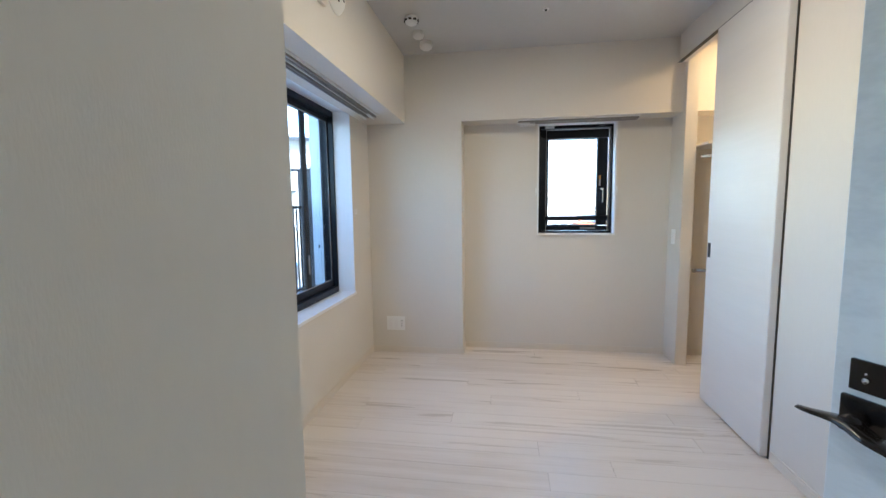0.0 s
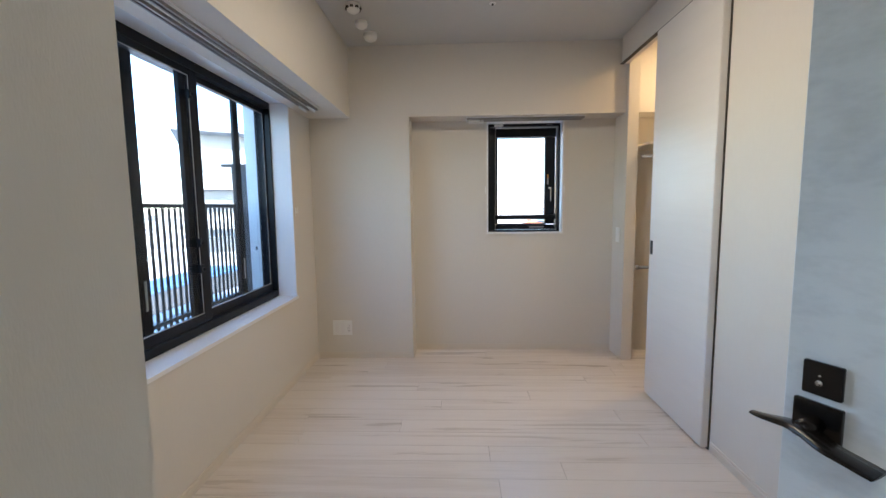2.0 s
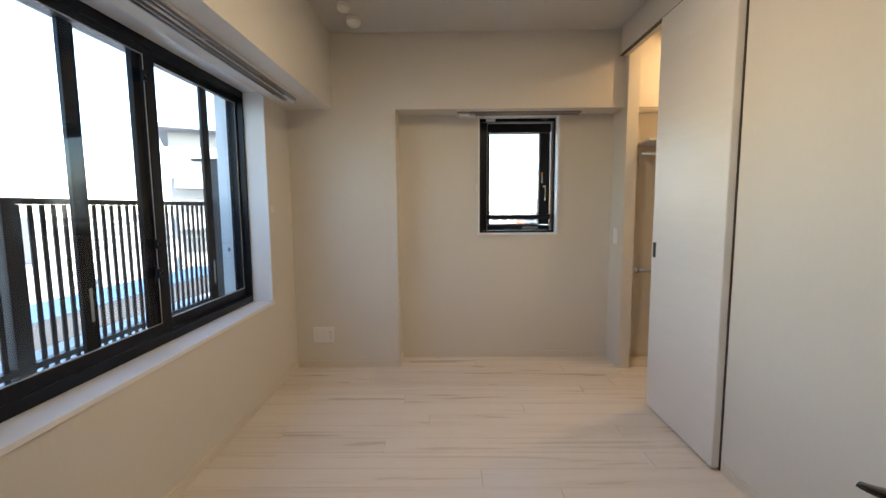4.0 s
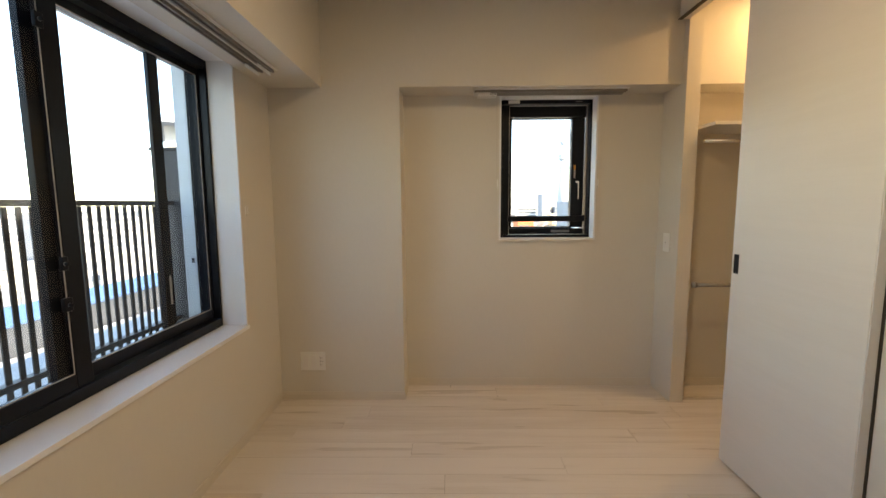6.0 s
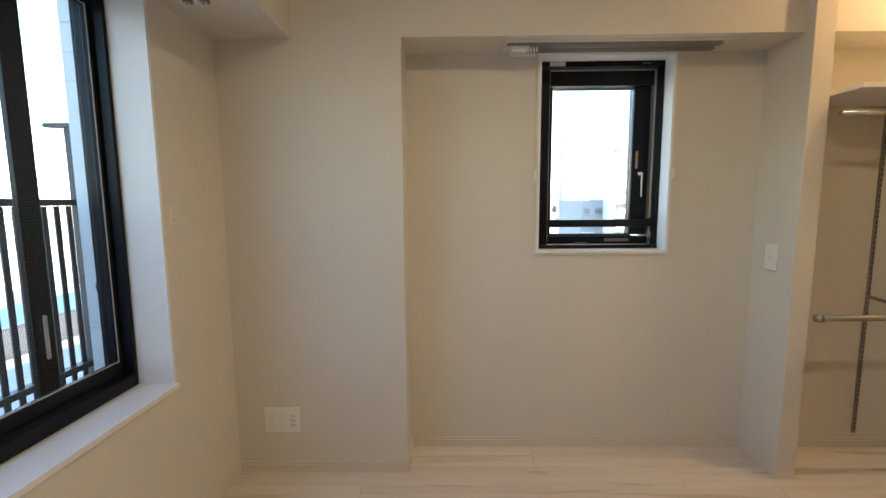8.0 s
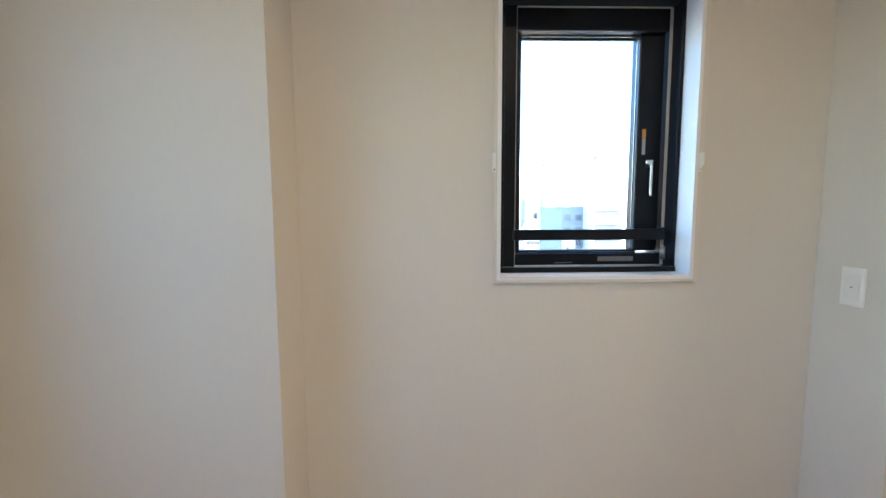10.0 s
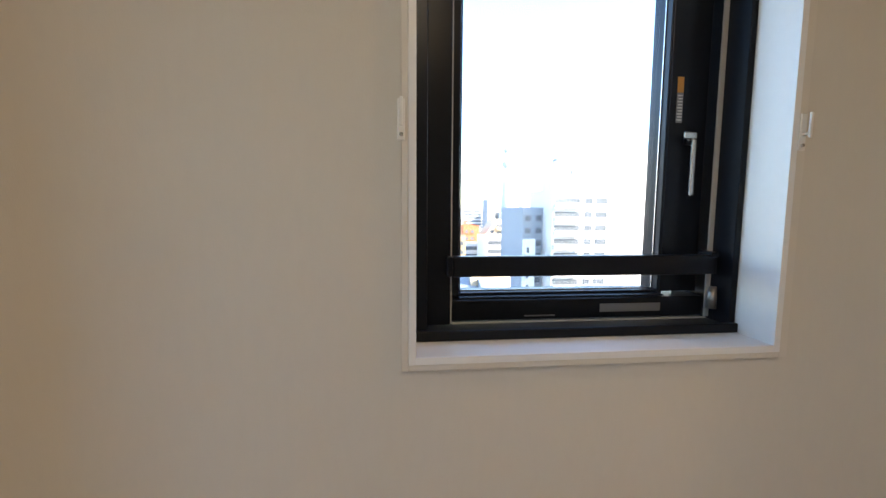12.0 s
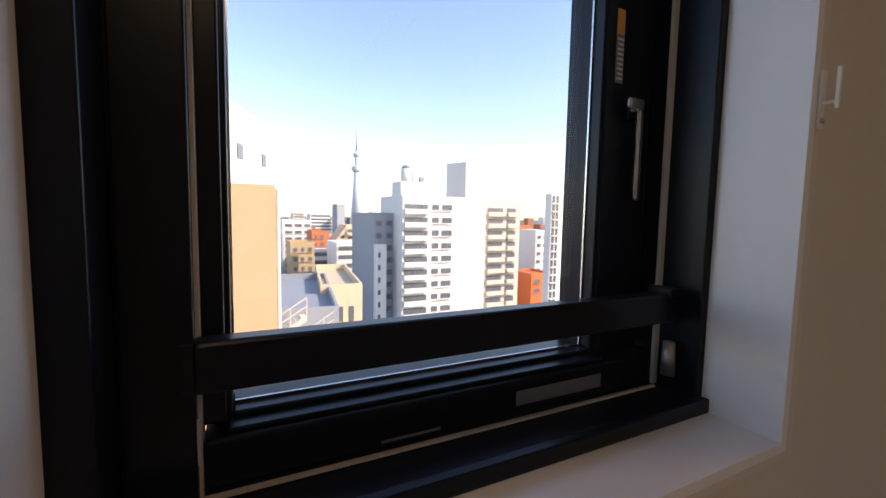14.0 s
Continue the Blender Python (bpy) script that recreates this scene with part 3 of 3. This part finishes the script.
part("rocker", block(2.4245, 2.4269, -0.150, -0.104, 0.950, 1.025, bevel=0.001), TRIM, sw)
part("lamp_dot", block(2.4238, 2.4244, -0.130, -0.124, 0.985, 0.988), DARK, sw)


def detector(x, y, r, depth, label, holes):
    d = thing("smoke_detector", x, y, H, label, "detector", "detectors on the ceiling")
    part("base", turned(bmesh.new(), (x, y, H - 0.0003), [(r * 0.95, 0), (r * 0.95, depth * 0.3)]), PLASTIC, d, "", True)
    part("dome", turned(bmesh.new(), (x, y, H - depth * 0.3), [(r, 0), (r, depth * 0.2), (r * 0.85, depth * 0.5), (r * 0.5, depth * 0.7), (r * 0.1, depth * 0.72)]), PLASTIC, d, "", True)
    if holes:
        hb = bmesh.new()
        for i in range(8):
            a = i * math.pi / 4
            cx, cy = x + r * 0.93 * math.cos(a), y + r * 0.93 * math.sin(a)
            box(hb, cx - 0.009, cx + 0.009, cy - 0.009, cy + 0.009, H - depth * 0.62, H - depth * 0.42)
        part("vents", hb, DARK, d)


detector(0.534, -0.860, 0.042, 0.050, "white heat detector with dark vents on the ceiling", True)
detector(0.529, -0.626, 0.040, 0.045, "white domed smoke detector on the ceiling", False)
detector(0.549, -0.440, 0.048, 0.055, "white domed smoke detector on the ceiling", False)
sp = thing("ceiling_sensor", 1.378, -0.820, H, "tiny dark sensor set in the ceiling", "sensor")
part("rim", turned(bmesh.new(), (1.378, -0.820, H - 0.0003), [(0.020, 0), (0.018, 0.004)]), PLASTIC, sp, "", True)
part("eye", turned(bmesh.new(), (1.378, -0.820, H - 0.0044), [(0.008, 0), (0.005, 0.008)]), DARK, sp, "", True)

vent = thing("air_inlet", 0.322, -1.60, 2.27, "round white air inlet on the beam", "vent")
part("flange", turned(bmesh.new(), (0.3223, -1.60, 2.27), [(0.105, 0), (0.102, 0.008), (0.088, 0.022), (0.060, 0.030)], down=Vector((1, 0, 0))), PLASTIC, vent, "", True)
for dy, dz in ((0.045, -0.03), (-0.02, -0.055), (0.0, 0.05), (-0.05, 0.02)):
    part("vent_hole", rod(bmesh.new(), (0.346, -1.60 + dy, 2.27 + dz), (0.354, -1.60 + dy, 2.27 + dz), 0.007), DARK, vent, "", True)
solid("pipe_cover", block(0.3223, 0.340, -1.80, -1.735, 2.135, 2.42, bevel=0.003), BASE, "flat beige cover strip beside the air inlet", "cover")

for x, y in ((1.40, -1.75), (0.62, -4.35), (2.95, -0.50)):
    dl = thing("downlight", x, y, H, "small round recessed warm downlight", "ceiling light", "ceiling downlights")
    b = turned(bmesh.new(), (x, y, H - 0.0003), [(0.062, 0), (0.060, 0.006), (0.052, 0.008)])
    part("trim_ring", b, PLASTIC, dl, "", True)
    part("diffuser", turned(bmesh.new(), (x, y, H - 0.0085), [(0.050, 0), (0.049, 0.002)]), LED, dl, "glowing warm diffuser", True)

# ---- outside the wide window: tiled return, louvre fence, ledge ----
ledge = structure("ledge_outside", block(-1.9, -0.381, -5.0, 1.5, 0.05, 0.18), CONCRETE, "pale concrete ledge outside the window", "ledge")
ret = structure("tiled_return", block(-0.3595, -0.2365, RETURN, RETURN + 0.30, 0.19, 2.7), GROUT, "pale tiled outer window return", "wall")
fence = thing("louvre_fence", -0.56, -1.7, 0.18, "dark painted louvre fence outside the window", "fence")
part("top_rail", block(-0.580, -0.540, -3.9, -0.305, 1.238, 1.264, bevel=0.002), FENCE, fence)
part("bottom_rail", block(-0.580, -0.540, -3.9, -0.305, 0.56, 0.585, bevel=0.002), FENCE, fence)
part("foot_rail", block(-0.572, -0.548, -3.9, -0.305, 0.181, 0.21, bevel=0.002), FENCE, fence)
first = part("slat", block(-0.563, -0.557, -0.0105, 0.0105, 0.211, 1.237), FENCE, fence)
first.location = (0, 1.356, 0)
for v in first.data.vertices:
    v.co.y -= 1.7
for i in range(67):
    s = first if i == 0 else first.copy()
    if i:
        scene.collection.objects.link(s)
    s.location = (0, 1.356 - i * 0.052, 0)
for y in (-1.72, -2.9):
    part("post", block(-0.60, -0.5395, y, y + 0.055, 0.1805, 1.2641, bevel=0.002), FENCE, fence)
pst = thing("balcony_partition", -0.48, -0.285, 0.18, "dark grey balcony partition panel with a flat cap", "partition")
part("panel", block(-0.590, -0.3565, -0.298, -0.272, 0.181, 1.555, bevel=0.002), FENCE, pst)
part("cap", block(-0.665, -0.3565, -0.310, -0.260, 1.5555, 1.572, bevel=0.002), FENCE, pst)

# ---- the city ----
GZ = -36.0
structure("ground", block(-2500, 3500, -2500, 4500, GZ - 1, GZ), ASPHALT, "hazy grey city ground", "ground")
own = structure("own_facade", block(-0.37, 3.39, -5.3, 0.26, GZ, -0.31), W_WHITE, "white facade below the room", "facade")


def local(bm, m):
    bmesh.ops.transform(bm, matrix=m, verts=bm.verts[:])
    return bm


def building(name, x, y, w, d, top, label, wall, turn=0.0, storey=2.9, floors=0, bays=(), roof_boxes=(), group="city buildings"):
    """A house with its near face centred at (x, y); bays: (kind, u0, u1) along the face from 0 to w."""
    m = pose(x, y, 0, 0, 0, turn)
    t = thing(name, x, y, GZ, label, "building", group)
    part("wall", local(block(-w / 2, w / 2, 0, d, GZ + 0.01, top), m), wall, t)
    part("parapet", local(ring_top(-w / 2, w / 2, 0, d, top), m), wall, t)
    for x0, x1, y0, y1, h in roof_boxes:
        part("roof_house", local(block(x0 - w / 2, x1 - w / 2, y0, y1, top + 0.001, top + h), m), wall, t)
    for kind, u0, u1 in bays:
        for k in range(floors):
            z = top - 0.5 - (k + 1) * storey
            a0, a1 = u0 - w / 2, u1 - w / 2
            if kind == "balcony":
                p = part("balcony", local(slab_rail(a0, a1, z, storey), m), wall, t)
                part("window", local(block(a0 + 0.15, a1 - 0.15, -0.06, -0.002, z + 0.1, z + 2.15), m), WINDARK, t)
            elif kind == "window":
                part("window", local(block(a0, a1, -0.06, -0.002, z + 0.9, z + 2.2), m), WINDARK, t)
                part("sill", local(block(a0 - 0.2, a1 + 0.2, -0.45, -0.061, z + 0.62, z + 0.85), m), wall, t)
            elif kind == "side":
                part("window", local(block(w / 2 + 0.002, w / 2 + 0.06, u0, u1, z + 1.2, z + 1.85), m), WINDARK, t)
    return t


def ring_top(x0, x1, y0, y1, z):
    bm = bmesh.new()
    box(bm, x0, x1, y0, y0 + 0.2, z + 0.001, z + 0.6), box(bm, x0, x1, y1 - 0.2, y1, z + 0.001, z + 0.6)
    box(bm, x0, x0 + 0.2, y0 + 0.2, y1 - 0.2, z + 0.001, z + 0.6), box(bm, x1 - 0.2, x1, y0 + 0.2, y1 - 0.2, z + 0.001, z + 0.6)
    return bm


def slab_rail(a0, a1, z, storey):
    bm = bmesh.new()
    box(bm, a0 - 0.1, a1 + 0.1, -1.3, -0.001, z - 0.15, z)
    box(bm, a0 - 0.1, a1 + 0.1, -1.3, -1.2, z + 0.001, z + 1.05)
    box(bm, a0 - 0.1, a0, -1.2, -0.001, z + 0.001, z + 1.0), box(bm, a1, a1 + 0.1, -1.2, -0.001, z + 0.001, z + 1.0)
    return bm


# tall white flats straight out of the small window
building("apartment_building", 48.3, 90, 22.8, 16, 5.2, "tall white apartment block with stacked balconies", W_WHITE, 0, 3.1, 13,
         (("balcony", 0.3, 6.6), ("window", 7.6, 9.4), ("window", 10.2, 13.0)),
         ((0.3, 7.0, 2, 8, 3.9), (7.6, 12.5, 3, 8, 1.8)))
building("apartment_building", 68.7, 95, 11.5, 14, 5.0, "cream apartment wing with stacked balconies", W_BEIGE, 0, 3.1, 13, (("balcony", 0.4, 5.8), ("balcony", 6.8, 10.2)))
tank = thing("water_tank", 40.6, 94, 9.101, "pale rooftop water tank with pipes and plant boxes", "water tank")
part("tank", rod(bmesh.new(), (39.7, 95, 9.102), (39.7, 95, 12.4), 1.3), W_WHITE, tank, "", True)
part("tank_dome", turned(bmesh.new(), (39.7, 95, 12.401), [(1.3, 0), (1.1, 0.5), (0.6, 0.9), (0.1, 1.0)], 16, Vector((0, 0, 1))), W_GREY, tank, "", True)
part("cabinet", block(41.4, 42.8, 94.5, 95.5, 9.102, 11.8), W_WHITE, tank)
part("cabinet", block(43.2, 44.3, 94.5, 95.5, 9.102, 10.6), W_GREY, tank)
part("mast", rod(bmesh.new(), (42.0, 95, 11.801), (42.0, 95, 14.0), 0.1), W_GREY, tank)
part("railing", rod(bmesh.new(), (38.2, 92.6, 10.0), (44.8, 92.6, 10.0), 0.06, seg=8), W_GREY, tank)
building("tower_block", 100.5, 160, 16.5, 12, 24.0, "plain tall slab block with a shaded side", W_WHITE, 18, 3.0, 0)
building("apartment_building", 34.6, 96, 5.4, 20, 1.0, "blue-grey stepped apartment block", W_GREY, 0, 3.0, 12, (("window", 0.6, 2.0), ("window", 3.2, 4.6)))
building("apartment_building", 33.2, 94, 2.6, 1.8, -6.5, "pale grey lower block beside the stepped one", W_WHITE, 0, 3.0, 8, (("window", 0.5, 1.1),))
tan = building("apartment_building", 50.5, 170, 14, 14, -4.0, "tan apartment block with a sloping shoulder", W_CREAM, 0, 2.9, 10,
               (("balcony", 0.4, 3.2), ("balcony", 3.8, 6.6), ("window", 8.0, 9.6), ("window", 10.6, 13.0)), ((8, 13, 3, 8, 2.0),))
b = bmesh.new()
lean = [[b.verts.new((x, y, z)) for x, z in ((36.5, GZ + 0.01), (43.499, GZ + 0.01), (43.499, -4.0), (36.5, -13.5))] for y in (170.3, 183.0)]
b.faces.new(lean[0]), b.faces.new(lean[1][::-1])
for i in range(4):
    b.faces.new((lean[0][i], lean[0][(i + 1) % 4], lean[1][(i + 1) % 4], lean[1][i]))
part("sloping_shoulder", b, W_CREAM, tan)
for k in range(6):
    part("window", block(41.2 - 0.5 * k, 42.9, 170.2, 170.298, -9.0 - 2.9 * k, -7.7 - 2.9 * k), WINDARK, tan)
building("apartment_building", 32.5, 166, 6.5, 12, -6.2, "brick-red apartment block with small windows", W_BRICK, 0, 2.9, 9, (("window", 0.8, 2.0), ("window", 3.0, 4.4)))
building("apartment_building", 27.0, 190, 12, 10, -2.5, "white apartment block with window bands on the skyline", W_WHITE, 0, 2.9, 8, (("window", 1, 4), ("window", 5, 8), ("window", 9, 11.4)))
building("apartment_building", 20.5, 130, 7, 10, -8.0, "tan brick apartment block with small windows", W_ORANGE, 0, 2.9, 8, (("window", 0.8, 2.0), ("window", 3.0, 4.0), ("window", 5, 6.2)))
building("office_tower", 79.0, 330, 7, 7, 8.0, "slim blue-grey office tower on the skyline", W_GREY, 20, 3.0, 0)
building("office_building", 91.5, 104, 9.5, 12, -17.5, "low orange-red office building with window bands", W_ORANGERED, 0, 3.0, 2, (("window", 1, 3.5), ("window", 5, 8.5)))
building("apartment_building", 104, 118, 9, 10, -4.0, "white apartment block behind the orange-red roof", W_WHITE, 0, 3.0, 6, (("window", 0.6, 2.4), ("window", 3.6, 5.4), ("window", 6.4, 8.2)))
building("apartment_building", 118, 150, 12, 10, -3.0, "brick-red apartment block with window rows", W_BRICK, 0, 3.0, 7, (("window", 1, 4), ("window", 5, 8), ("window", 9, 11)))
building("office_building", 59.8, 60, 10, 1.6, 5.1, "white tiled office block with window bands", W_WHITE, 0, 1.5, 18, tuple(("window", 0.3 + i * 0.9, 0.9 + i * 0.9) for i in range(2)))
# near neighbour with the tan lower wall
building("neighbour_house", 0.65, 14, 4.2, 6, 1.5, "tan rendered lower house beside a white stair tower", W_ORANGE, 0)
building("neighbour_tower", -2.6, 21, 8.6, 7.0, 5.3, "white rendered stair tower with small square windows", W_WHITE, -21, 2.4, 1, (("side", 1.0, 1.6), ("side", 4.3, 4.9)))
pipes = thing("drain_pipe", 2.82, 14.4, GZ, "two slim tan drain pipes on the house corner", "pipe")
for px, py in ((2.86, 14.25), (2.86, 14.75)):
    part("pipe", rod(bmesh.new(), (px, py, GZ + 0.01), (px, py, 2.0), 0.06, seg=8), W_BEIGE, pipes, "", True)
building("low_building", 5.2, 27, 5.0, 16, -5.4, "grey flat-roofed building with an outside stair", W_GREY, -8, 3.0, 3, (("window", 3.2, 3.7), ("window", 4.1, 4.6)))
building("low_building", 9.6, 34, 3.4, 14, -5.2, "tan low block with narrow windows", W_CREAM, -8, 3.0, 3, (("window", 0.6, 1.0), ("window", 1.4, 1.8), ("window", 2.3, 2.7)))


def stair(x0, y0, z0, steps, label):
    t = thing("outside_stair", x0, y0, z0, label, "stair")
    rail = bmesh.new()
    for i in range(steps):
        part("step", block(x0 + i * 0.3, x0 + i * 0.3 + 0.29, y0, y0 + 1.0, z0 + i * 0.19, z0 + i * 0.19 + 0.06), W_BEIGE, t)
    for h in (0.55, 1.05):
        rod(rail, (x0, y0, z0 + h), (x0 + steps * 0.3, y0, z0 + steps * 0.19 + h), 0.035, seg=8)
    for i in range(0, steps + 1, 3):
        rod(rail, (x0 + i * 0.3, y0, z0 + i * 0.19), (x0 + i * 0.3, y0, z0 + i * 0.19 + 1.05), 0.03, seg=8)
    part("railing", rail, W_BEIGE, t)
    part("stringer", bar_slope(x0, y0, z0, steps), W_BEIGE, t)
    return t


def bar_slope(x0, y0, z0, steps):
    bm = bmesh.new()
    e = (x0 + steps * 0.3, z0 + steps * 0.19)
    lo = [bm.verts.new((x, y, z)) for y in (y0 - 0.06, y0 - 0.02) for x, z in ((x0, z0 - 0.3), (e[0], e[1] - 0.3), (e[0], e[1] + 0.05), (x0, z0 + 0.05))]
    bm.faces.new(lo[:4]), bm.faces.new(lo[4:][::-1])
    for i in range(4):
        bm.faces.new((lo[i], lo[(i + 1) % 4], lo[4 + (i + 1) % 4], lo[4 + i]))
    return bm


stair(2.9, 25.6, -8.6, 14, "tan outside stair with railings over the grey roof")
stair(2.6, 24.4, -6.4, 9, "tan outside stair with railings over the grey roof")

# broadcast tower on the skyline
TX, TY = 411.0, 1500.0
tw = thing("broadcast_tower", TX, TY, GZ, "slim pale lattice broadcast tower on the skyline", "tower")
b = bmesh.new()
rod(b, (TX, TY, GZ + 0.01), (TX, TY, 150), 24, 11, 12)
part("shaft", b, TOWER, tw, "", True)
part("deck", turned(bmesh.new(), (TX, TY, 176), [(11, 0), (20, 8), (18, 20), (11, 26)], 16), TOWER, tw, "", True)
part("deck", turned(bmesh.new(), (TX, TY, 222), [(9, 0), (15, 5), (13, 14), (8, 18)], 16), TOWER, tw, "", True)
part("mast", rod(bmesh.new(), (TX, TY, 149), (TX, TY, 225), 9.5, 8, 12), TOWER, tw, "", True)
part("antenna", rod(bmesh.new(), (TX, TY, 224), (TX, TY, 300), 5.5, 3, 8), TOWER, tw, "", True)

# farther city, too small to tell apart
rng = random.Random(7)
for mat, seed in ((W_WHITE, 1), (W_BEIGE, 2), (W_GREY, 3), (W_BRICK, 4)):
    bm, wm = bmesh.new(), bmesh.new()
    for i in range(90 if seed < 3 else 30):
        y = rng.uniform(120, 900)
        x = rng.uniform(-0.1, 1.1) * y
        w, d = rng.uniform(8, 20), rng.uniform(8, 20)
        top = rng.uniform(-26, -8) + (y > 300) * rng.uniform(0, 14)
        box(bm, x, x + w, y, y + d, GZ, top)
        for k in range(5):
            box(wm, x + 0.6, x + w - 0.6, y - 0.2, y - 0.02, top - 2.6 - 3 * k, top - 1.2 - 3 * k)
    tagged(part("distant_buildings", bm, mat), "hazy distant city blocks", "buildings", kind="stuff")
    tagged(part("distant_windows", wm, WINDARK), "window bands of distant city blocks", "windows", kind="stuff")

# west side: balcony flats, blue sheet roof and far blocks
flats = building("apartment_building", -16.4, 30.4, 8, 9, 6.5, "pale grey balcony apartment block beyond the fence", CONCRETE, 31, 3.05, 8, (("balcony", 0.4, 3.6), ("balcony", 4.4, 7.6)))
part("eaves", local(block(-4.8, 4.8, -1.8, 9.6, 7.101, 7.35), pose(-16.4, 30.4, 0, 0, 0, 31)), W_GREY, flats)
roof = thing("blue_roofed_building", -17, 8, GZ, "low grey building with a bright blue sheet roof", "building")
part("wall", block(-17, -14.5, -20, 26, GZ + 0.01, -3.0), W_DARK, roof)
part("roof", block(-17.1, -14.4, -20.4, 26.4, -2.999, -2.88), BLUE_ROOF, roof)
terrace = thing("roof_terrace", -9, 5, GZ, "pale tiled roof terrace below the fence", "roof")
part("body", block(-14.3, -4.0, -20, 26, GZ + 0.01, -4.1), W_GREY, terrace)
for i in range(12):
    for j in range(6):
        part("paving_slab", block(-14.2 + j * 1.7, -12.54 + j * 1.7, -4 + i * 1.7, -2.34 + i * 1.7, -4.099, -4.04), CONCRETE, terrace)
bm, wm = bmesh.new(), bmesh.new()
for i in range(70):
    x = -rng.uniform(32, 260)
    y = rng.uniform(-0.4, 2.4) * -x * 0.8
    w, d = rng.uniform(6, 16), rng.uniform(6, 16)
    top = rng.uniform(-14, -1)
    box(bm, x - d, x, y, y + w, GZ, top)
    for k in range(4):
        box(wm, x + 0.02, x + 0.2, y + 0.6, y + w - 0.6, top - 2.6 - 3 * k, top - 1.2 - 3 * k)
tagged(part("distant_buildings", bm, W_WHITE), "pale distant city blocks", "buildings", kind="stuff")
tagged(part("distant_windows", wm, W_GREY), "window bands of distant city blocks", "windows", kind="stuff")

# ---- pieces: tiles of the outer return, floorboards ----
part("cable_clip", block(-0.318, -0.306, RETURN - 0.010, RETURN - 0.0040, 0.93, 0.955, bevel=0.001), DARK, ret)
for r in range(24):
    z = 0.20 + r * 0.098
    for x0, x1 in ((-0.3595, -0.2995), (-0.2975, -0.2370)):
        part("tile", block(x0, x1, RETURN - 0.0035, RETURN - 0.0002, z, z + 0.0955), TILE, ret)

PW, PL = 0.1288, 1.818
known = {-1: 1.609, 0: 1.044, 2: 0.825, 3: 0.30, 5: 1.638, 6: 1.332}
k = -8
while True:
    y1 = -0.945 - k * PW
    y0 = y1 - PW
    if y1 < -5.25:
        break
    if y0 < 0.0:
        at = known.get(k, rng.uniform(0, PL))
        x = at - 2 * PL
        while x < 3.2:
            x0, x1 = max(x, 0.001), min(x + PL, 3.199)
            if x1 - x0 > 0.02:
                b = block(x0 + 0.0009, x1 - 0.0009, max(y0, -5.29) + 0.0006, min(y1, -0.001) - 0.0006, -0.0024, 0.0, bevel=0)
                part("plank", b, FLOOR, floor)
            x += PL
    k += 1
